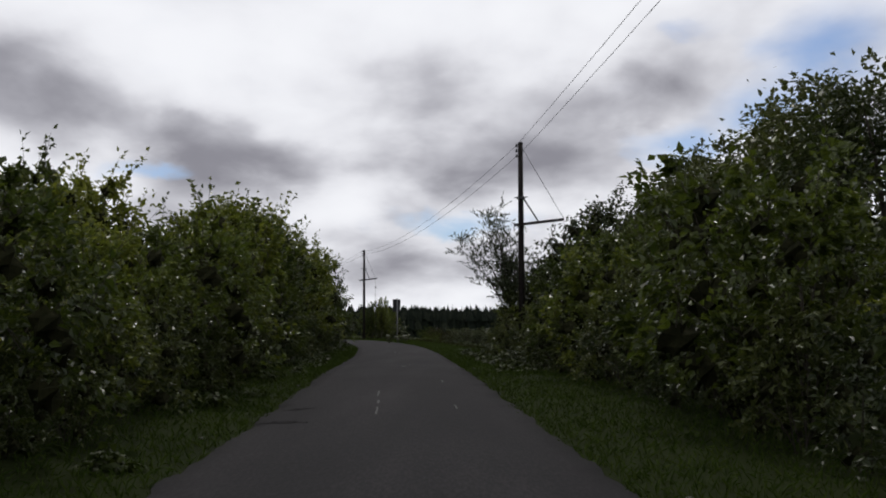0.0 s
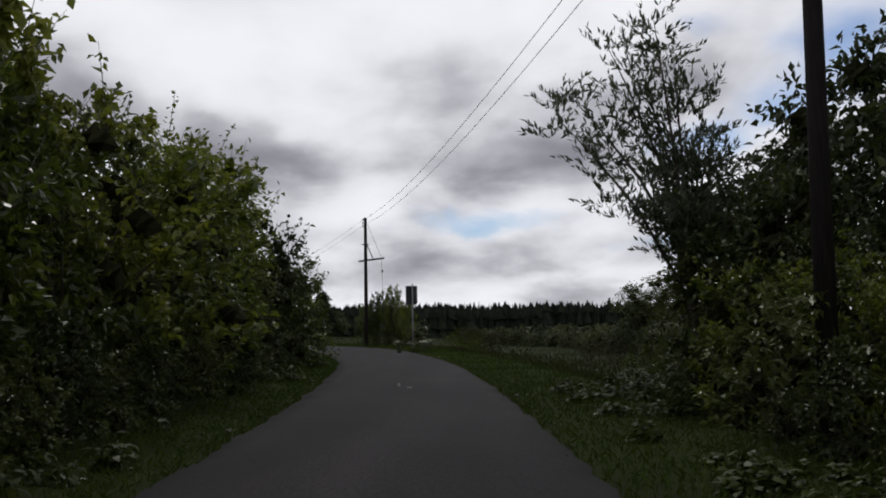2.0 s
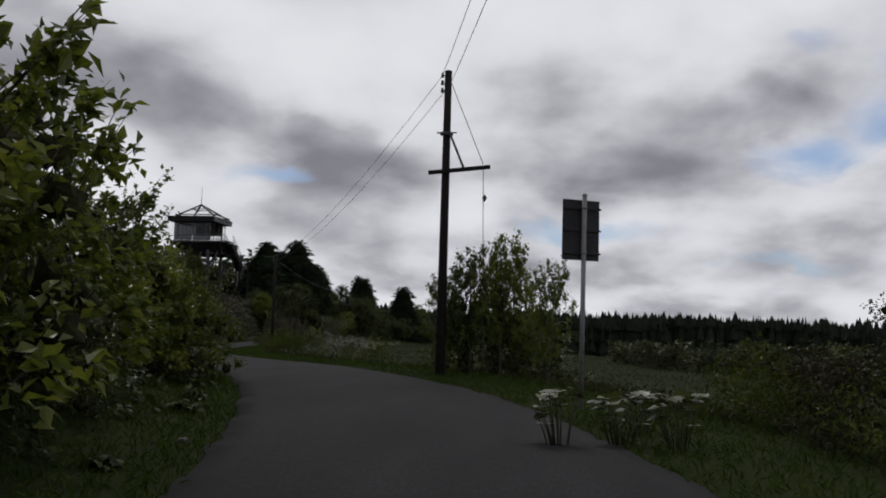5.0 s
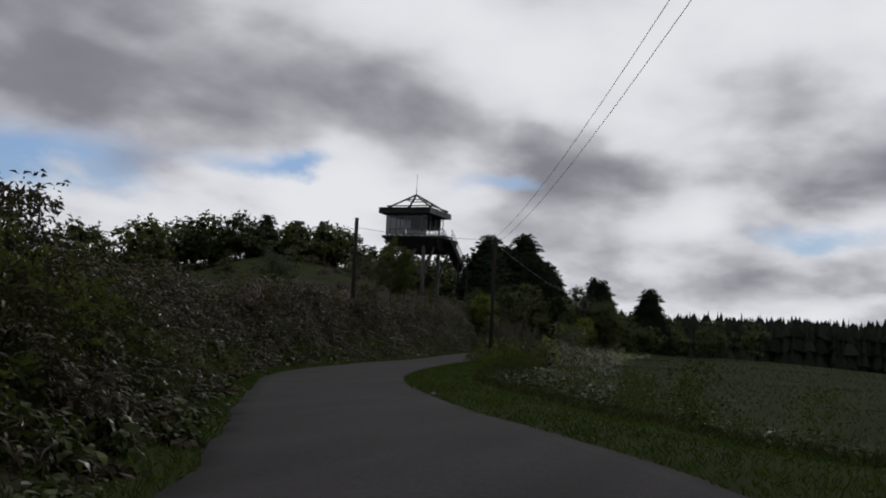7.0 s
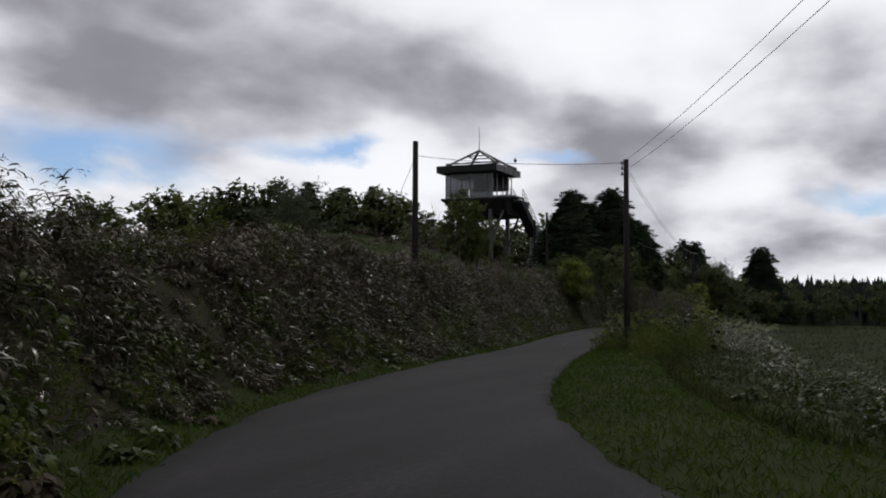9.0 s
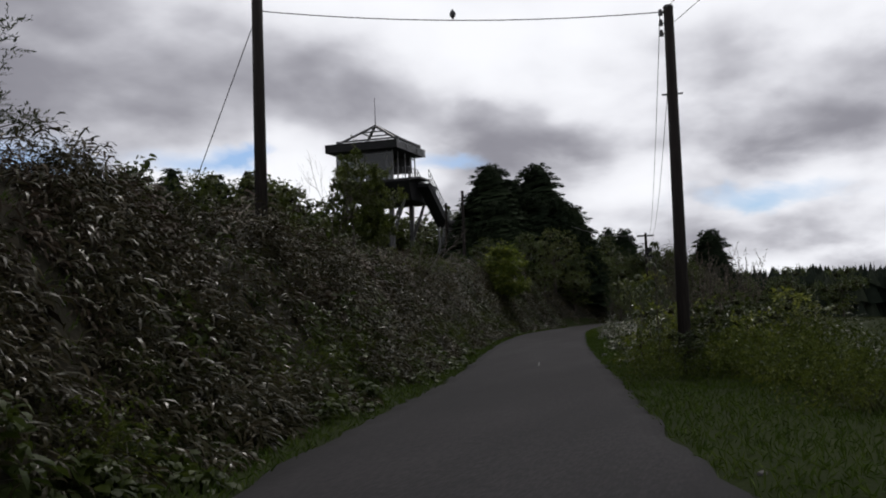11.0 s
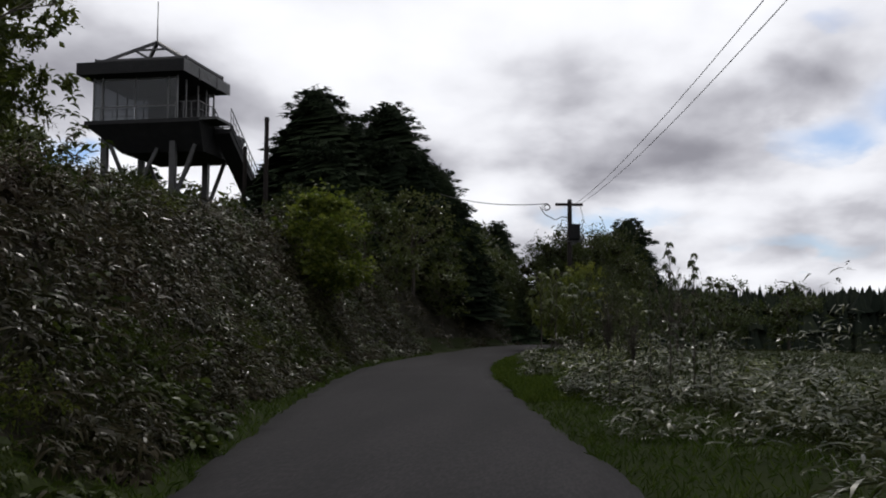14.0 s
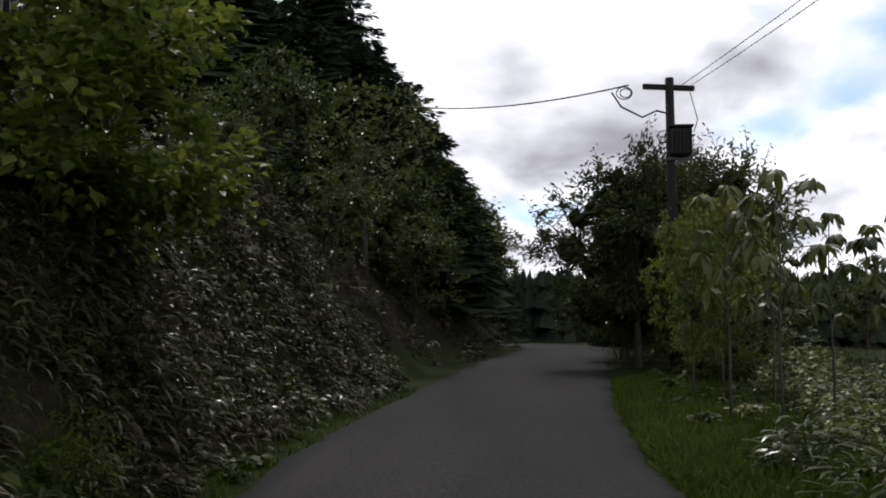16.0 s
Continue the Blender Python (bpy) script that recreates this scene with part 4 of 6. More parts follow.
roof = tpart("roof", BLACK_STEEL, lambda bm: add_box(bm, (RW - 0.1, RD - 0.1, ROOF_T - ROOF_B - 0.12), (-RW / 2, RD / 2, (ROOF_T + ROOF_B) / 2 + 0.02), bevel=0.03), "dark flat roof slab with deep fascia")
# front and left slats are dark, right slats lighter grey
for k in range(7):
    zk = ROOF_B + 0.08 + k * 0.115
    tpart("fascia_slat", STEEL, lambda bm: add_box(bm, (0.03, RD, 0.085), (0.0, RD / 2, zk), bevel=0.006), parent=roof)
    tpart("fascia_slat", BLACK_STEEL, lambda bm: add_box(bm, (RW, 0.03, 0.10), (-RW / 2, 0.0, zk), bevel=0.006), parent=roof)
    tpart("fascia_slat", BLACK_STEEL, lambda bm: add_box(bm, (0.03, RD, 0.10), (-RW, RD / 2, zk), bevel=0.006), parent=roof)
for y in (2.4, 5.3):
    tpart("fascia_post", DARK_STEEL, lambda bm: add_box(bm, (0.06, 0.08, 0.95), (0.02, y, (ROOF_T + ROOF_B) / 2)), parent=roof)
# open pyramid frame over the roof
apex = Vector((-RW / 2, RD / 2, Z(26.2)))
ring = [(-0.25, 0.9), (-RW + 0.9, 0.9), (-RW + 0.9, RD - 0.9), (-0.25, RD - 0.9)]
for i, (x, y) in enumerate(ring):
    tpart("hip_beam", DARK_STEEL, lambda bm: add_beam(bm, (x, y, ROOF_T + 0.1), apex, 0.20, 0.22))
    x2, y2 = ring[(i + 1) % 4]
    tpart("ring_beam", DARK_STEEL, lambda bm: add_beam(bm, (x, y, ROOF_T + 0.32), (x2, y2, ROOF_T + 0.32), 0.12, 0.14))
    tpart("frame_post", DARK_STEEL, lambda bm: add_beam(bm, (x, y, ROOF_T - 0.05), (x, y, ROOF_T + 0.42), 0.16, 0.16))
    mid_, mid2 = Vector((x, y, ROOF_T + 0.1)).lerp(apex, 0.62), Vector((x2, y2, ROOF_T + 0.1)).lerp(apex, 0.62)
    tpart("collar_tie", DARK_STEEL, lambda bm: add_beam(bm, mid_, mid2, 0.10, 0.12))
tpart("lightning_rod", DARK_STEEL, lambda bm: (add_rod(bm, apex, apex + Vector((0, 0, 1.0)), 0.05, 0.045), add_rod(bm, apex + Vector((0, 0, 1.0)), apex + Vector((0, 0, 2.8)), 0.035, 0.025)))
# floor slab, wider than the roof on the stair side
FX0, FX1, FY0, FY1 = -RW + 0.25, 0.85, 0.7, 8.6
floor = tpart("floor_slab", BLACK_STEEL, lambda bm: add_box(bm, (FX1 - FX0, FY1 - FY0, 0.28), ((FX0 + FX1) / 2, (FY0 + FY1) / 2, FLOOR - 0.14), bevel=0.02), "dark steel floor slab")


def soffit(bm):
    """The tapered hull under the floor."""
    top_ = [(FX0 + 0.05, FY0 + 0.05), (FX1 - 0.05, FY0 + 0.05), (FX1 - 0.05, FY1 - 0.05), (FX0 + 0.05, FY1 - 0.05)]
    low_ = [(FX0 + 1.9, FY0 + 1.6), (FX1 - 0.4, FY0 + 1.6), (FX1 - 0.4, FY1 - 0.5), (FX0 + 1.9, FY1 - 0.5)]
    a = [bm.verts.new((x, y, FLOOR - 0.27)) for x, y in top_]
    b = [bm.verts.new((x, y, FLOOR - 1.9)) for x, y in low_]
    bm.faces.new(a)
    bm.faces.new(b)
    for i in range(4):
        bm.faces.new((a[i], a[(i + 1) % 4], b[(i + 1) % 4], b[i]))


tpart("soffit", BLACK_STEEL, soffit, parent=floor)
for x in ((FX0 + FX1) / 2 - 0.2,):
    tpart("floor_beam", DARK_STEEL, lambda bm: add_box(bm, (0.28, FY1 - FY0 - 0.5, 0.45), (x, (FY0 + FY1) / 2 + 1.0, FLOOR - 0.95)), parent=floor)
# cabin: posts, panes, pale parapet panels
CX0, CX1, CY0, CY1 = -RW + 0.75, -0.85, 1.0, 6.9
for x, y in [(a, b) for a in (CX0, CX0 + 0.6, CX1 - 0.62, CX1) for b in (CY0, CY1)] + [(a, b) for a in (CX0, CX1) for b in (CY0 + 1.3, CY0 + 3.2, CY0 + 4.6)]:
    tpart("cabin_post", STEEL, lambda bm: add_box(bm, (0.10, 0.10, ROOF_B - FLOOR), (x, y, (ROOF_B + FLOOR) / 2), bevel=0.008))
tpart("cabin_post", STEEL, lambda bm: add_box(bm, (0.06, 0.08, ROOF_B - FLOOR - 0.9), ((CX0 + CX1) / 2, CY0, (ROOF_B + FLOOR + 0.9) / 2)))
for y in (CY0, CY1):
    tpart("head_rail", STEEL, lambda bm: add_box(bm, (CX1 - CX0, 0.09, 0.1), ((CX0 + CX1) / 2, y, ROOF_B - 0.16)))
    tpart("sill_rail", STEEL, lambda bm: add_box(bm, (CX1 - CX0, 0.09, 0.07), ((CX0 + CX1) / 2, y, FLOOR + 0.9)))
# panel added inside the cabin to block the sky and darken the panes
tpart("back_wall", DARK_STEEL, lambda bm: add_box(bm, (CX1 - CX0 - 1.3, 0.06, ROOF_B - FLOOR - 1.3), ((CX0 + CX1) / 2 + 0.35, CY1 - 0.1, (ROOF_B + FLOOR + 1.3) / 2)))


def glaze(name, x0, x1, z0, z1, y):
    o = tpart(name, GLASS, lambda bm: add_box(bm, (x1 - x0, 0.012, z1 - z0), ((x0 + x1) / 2, y, (z0 + z1) / 2)), "clear reflecting glass")
    o.visible_shadow = False


for a, b in ((CX0 + 0.05, CX0 + 0.55), (CX0 + 0.65, (CX0 + CX1) / 2 - 0.04), ((CX0 + CX1) / 2 + 0.04, CX1 - 0.68), (CX1 - 0.57, CX1 - 0.05)):
    glaze("pane", a, b, FLOOR + 0.94, ROOF_B - 0.21, CY0 + 0.01)
    glaze("parapet_pane", a, b, FLOOR + 0.05, FLOOR + 0.86, CY0 + 0.01)
# pale handrails inside the glass
for y in (CY0 + 0.35, CY1 - 0.35):
    for z in (0.35, 0.8):
        tpart("inner_rail", GALV, lambda bm: add_rod(bm, (CX0 + 0.3, y, FLOOR + z), (CX1 - 0.3, y, FLOOR + z), 0.03))
    for k in range(7):
        x = CX0 + 0.3 + (CX1 - CX0 - 0.6) * k / 6
        tpart("rail_post", GALV, lambda bm: add_rod(bm, (x, y, FLOOR), (x, y, FLOOR + 0.8), 0.025))


def railing(pts, high, balusters, mid=True):
    """A rail along points of the floor: handrail, middle rail, balusters."""
    def build(bm):
        for a, b in zip(pts, pts[1:]):
            a, b = Vector(a), Vector(b)
            up_ = Vector((0, 0, high))
            add_beam(bm, a + up_, b + up_, 0.05, 0.05)
            if mid:
                add_beam(bm, a + up_ * 0.5, b + up_ * 0.5, 0.035, 0.035)
            n = max(1, int((b - a).length / balusters))
            for k in range(n + 1):
                q = a.lerp(b, k / n)
                add_beam(bm, q, q + up_, 0.035, 0.035)
    return build


def guard(mat, pts, high, gap):
    up_ = Vector((0, 0, high))
    pts = [Vector(p) for p in pts]
    rail = tpart("handrail", mat, lambda bm: add_tube(bm, [p + up_ for p in pts], 0.028, 6))
    tpart("middle_rail", mat, lambda bm: add_tube(bm, [p + up_ * 0.5 for p in pts], 0.018, 5), parent=rail)
    for a, b in zip(pts, pts[1:]):
        n = max(1, int((b - a).length / gap))
        for k in range(n + (b is pts[-1])):
            q = a.lerp(b, k / n)
            tpart("baluster", mat, lambda bm: add_beam(bm, q, q + up_, 0.035, 0.035), parent=rail)


e = 0.06
guard(STEEL, [(FX1 - e, FY0 + 2.6, FLOOR), (FX1 - e, FY0 + e, FLOOR), (CX1, FY0 + e, FLOOR)], 1.05, 0.5)
# legs and struts
for x in (FX0 + 0.9, FX1 - 2.3):
    for y in (FY0 + 1.2, FY1 - 1.4):
        tpart("leg", DARK_STEEL, lambda bm: add_beam(bm, (x, y, -4.0), (x, y, FLOOR - 0.28), 0.40, 0.40))
        if x < -4:
            tpart("brace", DARK_STEEL, lambda bm: add_beam(bm, (x + 0.3, y, FLOOR - 1.2), (x + 2.4, y, 1.0), 0.20, 0.22))
        else:
            tpart("brace", DARK_STEEL, lambda bm: add_beam(bm, (x - 1.1, y, FLOOR - 1.7), (x - 3.2, y, 1.0), 0.20, 0.22))
            tpart("brace", DARK_STEEL, lambda bm: add_beam(bm, (x + 1.5, y, FLOOR - 1.5), (x + 0.1, y, 1.6), 0.20, 0.22))
# outside stair: upper flight to the back, landing, lower flight to the front
SX0, SX1, LZ = FX1 - 0.05, FX1 + 1.15, Z(16.9)
y0, y1 = 3.1, 8.4


def flight(x0, x1, ya, za, yb, zb, name):
    f = tpart(name, BLACK_STEEL, lambda bm: [add_beam(bm, (x, ya, za - 0.12), (x, yb, zb - 0.12), 0.06, 0.34) for x in (x0 + 0.03, x1 - 0.03)] + [add_beam(bm, ((x0 + x1) / 2, ya, za - 0.5), ((x0 + x1) / 2, yb, zb - 0.5), x1 - x0 - 0.08, 0.42)])
    n = int(abs(zb - za) / 0.18)
    for k in range(1, n):
        t = k / n
        tpart("tread", STEEL, lambda bm: add_box(bm, (x1 - x0 - 0.1, 0.26, 0.035), ((x0 + x1) / 2, ya + (yb - ya) * t, za + (zb - za) * t)), parent=f)
    for x in (x0 + 0.03, x1 - 0.03):
        tpart("stair_rail", STEEL, railing([(x, ya, za), (x, yb, zb)], 1.0, 0.55), parent=f)


flight(SX0, SX1, y0, FLOOR, y1, LZ, "upper_flight")
tpart("upper_platform", DARK_STEEL, lambda bm: add_box(bm, (1.2, 2.4, 0.16), ((SX0 + SX1) / 2, y0 - 1.2, FLOOR - 0.08)))
tpart("landing", STEEL, lambda bm: add_box(bm, (2.6, 1.5, 0.14), (SX0 + 1.3, y1 + 0.75, LZ - 0.07)))
guard(GALV, [(SX0 + 0.03, y1 + 0.05, LZ), (SX0 + 0.03, y1 + 1.45, LZ), (SX0 + 2.55, y1 + 1.45, LZ), (SX0 + 2.55, y1 + 0.05, LZ)], 1.1, 0.25)
for x, y in ((SX0 + 0.1, y1 + 0.1), (SX0 + 2.5, y1 + 0.1), (SX0 + 0.1, y1 + 1.4), (SX0 + 2.5, y1 + 1.4)):
    tpart("landing_post", STEEL, lambda bm: add_beam(bm, (x, y, -0.8), (x, y, LZ - 0.1), 0.14, 0.14))
gz = base_at(TX + 3.0, TY + 4.5) - tz0
flight(SX0 + 1.3, SX0 + 2.5, y1, LZ, y1 - 4.4, gz + 0.1, "lower_flight")

# ---- trees and shrubs on the slope and by the lane ----
def tree_at(x, y, top_z, kind, base_high, turn, sq=1.0):
    z = base_at(x, y)
    sc = (top_z - z) / base_high
    s_, l_ = ground_of(x, y)
    return set_down(kind, s_, l_, turn, sc * sq, sc)


def blobs_tree(seed, n, wide, high, low):
    r = random.Random(seed)
    res = []
    for i in range(n):
        u = r.random()
        z = low + (high - low) * (0.1 + 0.82 * u)
        w = wide * 0.5 * math.sin(math.pi * min(0.97, 0.16 + 0.8 * u)) ** 0.7
        a, q = r.uniform(0, 6.28), w * math.sqrt(r.uniform(0.15, 1)) * 0.75
        k = wide * r.uniform(0.13, 0.20)
        res.append((math.cos(a) * q, math.sin(a) * q, z, k, k, k * 0.8))
    return res


maple = tagged(plant("maple", 31, blobs_tree(31, 24, 4.6, 5.0, 0.25), 8000, 0.20, MAPLE, 0.8, 0.3, 10, 0.05, trunk=([(0, 0, -0.3), (0.05, 0, 1.2), (0.1, 0.05, 2.6), (0.1, 0, 3.6)], [0.10, 0.08, 0.06, 0.03])), "bright yellow-green young maple on the bank", "tree", "broadleaf trees")
dark_tree = tagged(plant("broadleaf_tree", 32, blobs_tree(32, 26, 5.0, 6.0, 0.6), 2800, 0.21, LEAF_DARK, 0.6, 0.3, 14, 0.07, trunk=([(0, 0, -0.3), (0.05, 0, 1.2), (0.1, 0.05, 2.8), (0.1, 0, 4.2)], [0.14, 0.11, 0.08, 0.04]), dense=True), "dark broadleaf tree with dense rounded crown", "tree", "broadleaf trees")
far_tree = tagged(plant("broadleaf_tree", 36, blobs_tree(36, 15, 5.4, 6.0, 0.4), 700, 0.48, LEAF_DARK, 0.65, 0.3, 8, 0.07, trunk=([(0, 0, -0.3), (0.05, 0, 1.2), (0.1, 0.05, 2.8), (0.1, 0, 4.2)], [0.14, 0.11, 0.08, 0.04]), dense=True), "dark rounded tree in the hilltop wood", "tree", "hilltop trees")
green_tree = tagged(plant("broadleaf_tree", 33, blobs_tree(33, 24, 4.6, 5.4, 0.4), 3000, 0.19, LEAF_MID, 0.6, 0.3, 14, 0.06, trunk=([(0, 0, -0.3), (0.05, 0, 1.0), (0.0, 0.05, 2.4), (0.1, 0, 3.8)], [0.12, 0.10, 0.07, 0.03]), dense=True), "green broadleaf tree with uneven crown", "tree", "broadleaf trees")
airy_tree = tagged(plant("small_tree", 34, blobs_tree(34, 22, 3.4, 4.4, 0.5), 5200, 0.145, LEAF, 0.62, 0.5, 24, 0.03, clumps=7, inner=0.06, trunk=([(0, 0, -0.3), (0.0, 0, 0.8), (0.05, 0.05, 1.8), (0.1, 0, 3.2)], [0.06, 0.05, 0.04, 0.02])), "airy small tree with loose green leaves", "tree", "broadleaf trees")


def umbrella_sapling(seed, tiers=9, leaf=0.24, reach=0.42, low=0.7, fan=16):
    """A thin stem with arching side shoots, each ending in a drooping umbrella of broad leaves."""
    rng = np.random.default_rng(seed)
    top = empty("sapling", (0, 0, 0))
    bm = bmesh.new()
    add_tube(bm, [(0, 0, -0.2), (0.03, 0, 1.0), (0.0, 0.03, 2.0), (0.02, 0, 2.85)], [0.026, 0.022, 0.015, 0.007], 6)
    part("trunk", bm, BARK, top, smooth=True)
    pts, ways = [], []
    for k in range(tiers):
        z = low + (2.9 - low) * k / (tiers - 1)
        a = k * 2.4 + rng.uniform(-0.4, 0.4)
        r = reach * (1.05 - 0.35 * k / tiers) * rng.uniform(0.4, 1.15) if k < tiers - 1 else 0.03
        tip = Vector((math.cos(a) * r, math.sin(a) * r, z + 0.16))
        bm = bmesh.new()
        add_tube(bm, [(0, 0, z - 0.12), (tip.x * 0.5, tip.y * 0.5, z + 0.13), tip], [0.009, 0.007, 0.004], 4)
        part("branch", bm, BARK, top)
        n = fan
        b = np.linspace(0, 6.28, n, endpoint=False) + rng.uniform(0, 1)
        w = np.stack([np.cos(b), np.sin(b), rng.uniform(-0.6, 0.1, n)], 1)
        pts.append(np.array(tip) + w * 0.03)
        ways.append(w)
    v_, f_ = blade_cloud(rng, np.concatenate(pts), np.concatenate(ways), leaf, 0.5, 0.3, 0.5, 0.2)
    under(new("crown", raw_mesh("sapling_leaves", v_, f_, LEAF_DARK)), top)
    return tagged(top, "thin sapling with drooping umbrellas of broad leaves", "sapling", "saplings")


shaggy_tree = tagged(plant("small_tree", 43, blobs_tree(43, 34, 4.2, 4.4, 0.6), 13000, 0.13, LEAF_DARK, 0.4, 0.1, 30, 0.03, clumps=9, inner=0.1, trunk=([(0, 0, -0.3), (0.0, 0, 0.8), (0.05, 0.05, 1.8), (0.1, 0, 3.2)], [0.09, 0.07, 0.05, 0.03]), shoots=70, dense=True), "dark round-crowned small tree with shaggy outer twigs", "tree", "broadleaf trees")
sapling = umbrella_sapling(35, 11, 0.21, 0.52, 1.45, 11)
young_sapling = umbrella_sapling(36, 11, 0.15, 0.34)
tall_sapling = umbrella_sapling(37, 18, 0.12, 0.26)


def willow(seed):
    """A leaning, airy willow: several long arching limbs with narrow leaves at the tips."""
    rng = np.random.default_rng(seed)
    top = empty("willow", (0, 0, 0))
    bm = bmesh.new()
    add_tube(bm, [(0, 0, -0.3), (-0.1, 0, 1.2), (-0.25, 0.1, 2.4)], [0.13, 0.11, 0.08], 8)
    part("trunk", bm, BARK, top, smooth=True)
    pts, ways = [], []
    for j in range(16):
        a = rng.uniform(0, 6.28)
        reach = rng.uniform(0.5, 2.5)
        rise_ = rng.uniform(1.6, 4.3) - reach * 0.2
        foot = Vector((-0.25 * (0.5 + 0.5 * rng.random()), 0.05, rng.uniform(1.3, 2.4)))
        tip = foot + Vector((math.cos(a) * reach - 0.3, math.sin(a) * reach, rise_))
        m1 = foot.lerp(tip, 0.4) + Vector((0, 0, 0.35))
        bm = bmesh.new()
        add_tube(bm, [foot, m1, foot.lerp(tip, 0.75) + Vector((0, 0, 0.2)), tip], [0.040, 0.030, 0.018, 0.006], 5)
        part("limb", bm, BARK, top, smooth=True)
        for t in np.linspace(0.45, 1.0, 12):
            c = np.array(foot.lerp(tip, float(t))) + rng.normal(0, 0.20, 3)
            for _ in range(5):
                w = rng.normal(0, 1, 3)
                w[2] = abs(w[2]) * 0.8
                w /= np.linalg.norm(w)
                n = 13
                pts.append(c + w * rng.uniform(0.05, 0.6, (n, 1)))
                ways.append(np.tile(w + np.array([0, 0, 0.5]), (n, 1)))
    v, f = leaf_cloud(rng, np.concatenate(pts), np.concatenate(ways), 0.145, 0.30, -0.1, 0.08)
    under(new("crown", raw_mesh("willow_leaves", v, f, LEAF_GREY)), top)
    return tagged(top, "airy grey-green willow leaning over the verge", "tree", "broadleaf trees")


wz = base_at(3.15, 52.2)
w1 = willow(41)
w1.matrix_basis = Matrix.Translation((3.15, 52.2, wz)) @ Matrix.Diagonal((0.92, 0.92, (7.4 - wz) / 6.1, 1))
for ds, lat, sc in ((53.5, 6.6, 0.6), (55.5, 6.4, 0.5), (52.0, 6.2, 0.62), (54.0, 7.8, 0.8)):
    set_down(back_kinds[1], ds, lat, ds, sc)
for x, y, tz in ((3.3, 51.6, 4.3), (4.0, 52.6, 5.2), (4.8, 53.4, 6.0), (3.9, 50.0, 5.2), (-5.2, 106.6, 4.6)):
    tree_at(x, y, tz, hedge_kinds[3], 4.8, x * 5)
# taller dark trees behind the near hedge
tall_tree = tagged(plant("broadleaf_tree", 39, blobs_tree(39, 30, 5.0, 6.0, 0.6), 8500, 0.15, LEAF_DARK, 0.65, 0.3, 16, 0.07, clumps=9, inner=0.25, trunk=([(0, 0, -0.3), (0.05, 0, 1.2), (0.1, 0.05, 2.8), (0.1, 0, 4.2)], [0.14, 0.11, 0.08, 0.04])), "tall dark broadleaf tree behind the hedge", "tree", "broadleaf trees")
for s_, lat, sc in ((33, 13.8, 1.42), (37, 14, 1.58), (42, 13.4, 1.55), (48, 12.6, 1.45), (26, 14, 1.15), (40, 11.0, 1.2), (46, 10.5, 1.1), (54, 11.6, 1.35)):
    set_down(tall_tree, s_, lat, s_ * 1.7, sc)
tree_at(7.3, 64.0, 7.0, tall_tree, 6.2, 1.0, 1.0)
tree_at(22.0, 110.0, 18.0, tall_tree, 6.2, 2.0, 0.62)
for x, y, tz in ((8.2, 52.5, 7.8), (9.4, 48.5, 7.6), (7.4, 57.0, 7.2), (6.4, 47.5, 6.4), (5.7, 51.6, 7.5), (6.8, 50.2, 8.1)):
    tree_at(x, y, tz, dark_tree, 6.2, x * 2, 0.85)
# trees by the second pole and the sapling
for x, y, tz, turn, sq in ((-5.6, 106.2, 7.0, 0.4, 0.58), (-6.35, 106.3, 6.6, 2.1, 0.6), (-7.0, 106.5, 5.8, 4.0, 0.62), (-5.1, 106.5, 6.1, 5.2, 0.6)):
    tree_at(x, y, tz, airy_tree, 4.6, turn, sq)
for dx in (-6.6, -5.6):
    tree_at(dx, 107.0, 4.2, hedge_kinds[0], 4.8, dx * 3)
tree_at(-4.2, 100.3, 5.75, airy_tree, 4.6, 1.0, 0.42)
for x, y, tz in ((-6.6, 106.9, 4.0), (-5.9, 106.7, 4.2), (-5.0, 107.2, 4.2), (-4.3, 106.6, 3.6), (-7.2, 107.6, 3.9)):
    tree_at(x, y, tz, back_kinds[1], 4.8, x * 4, 0.95)
for x, y, tz in ((-12.1, 97.4, 5.5), (-11.5, 98.3, 5.0), (-11.2, 96.6, 4.9), (-11.3, 99.6, 4.4), (-12.6, 99.0, 5.2), (-12.8, 96.6, 5.5)):
    tree_at(x, y, tz, hedge_kinds[0], 4.8, x * 3)
# taller growth rising out of the hedge
for x, y, tz, k in ((-7.7, 46.6, 8.0, 0), (-8.9, 50.0, 8.6, 3), (-8.9, 29.0, 6.2, 1), (-10.3, 31.0, 6.7, 0), (-9.6, 26.2, 5.9, 3), (-11.6, 33.0, 7.2, 1)):
    tree_at(x, y, tz, hedge_kinds[k], 5.0, x * 5, 0.85)
# loose twiggy trees in the hedge at the bend
twiggy = tagged(plant("small_tree", 38, blobs_tree(38, 15, 3.2, 4.4, 1.6), 2300, 0.13, LEAF, 0.6, 0.45, 46, 0.022, clumps=8, inner=0.04, trunk=([(0, 0, -0.3), (0.0, 0, 0.8), (0.05, 0.05, 1.8), (0.1, 0, 3.0)], [0.06, 0.05, 0.04, 0.02]), shoots=16), "loose twiggy small tree with sparse leaves", "tree", "broadleaf trees")
for x, y, tz in ((-8.3, 65.6, 8.3), (-8.6, 62.4, 8.4), (-8.0, 68.6, 7.4)):
    tree_at(x, y, tz, twiggy, 4.7, x * 3, 0.95)
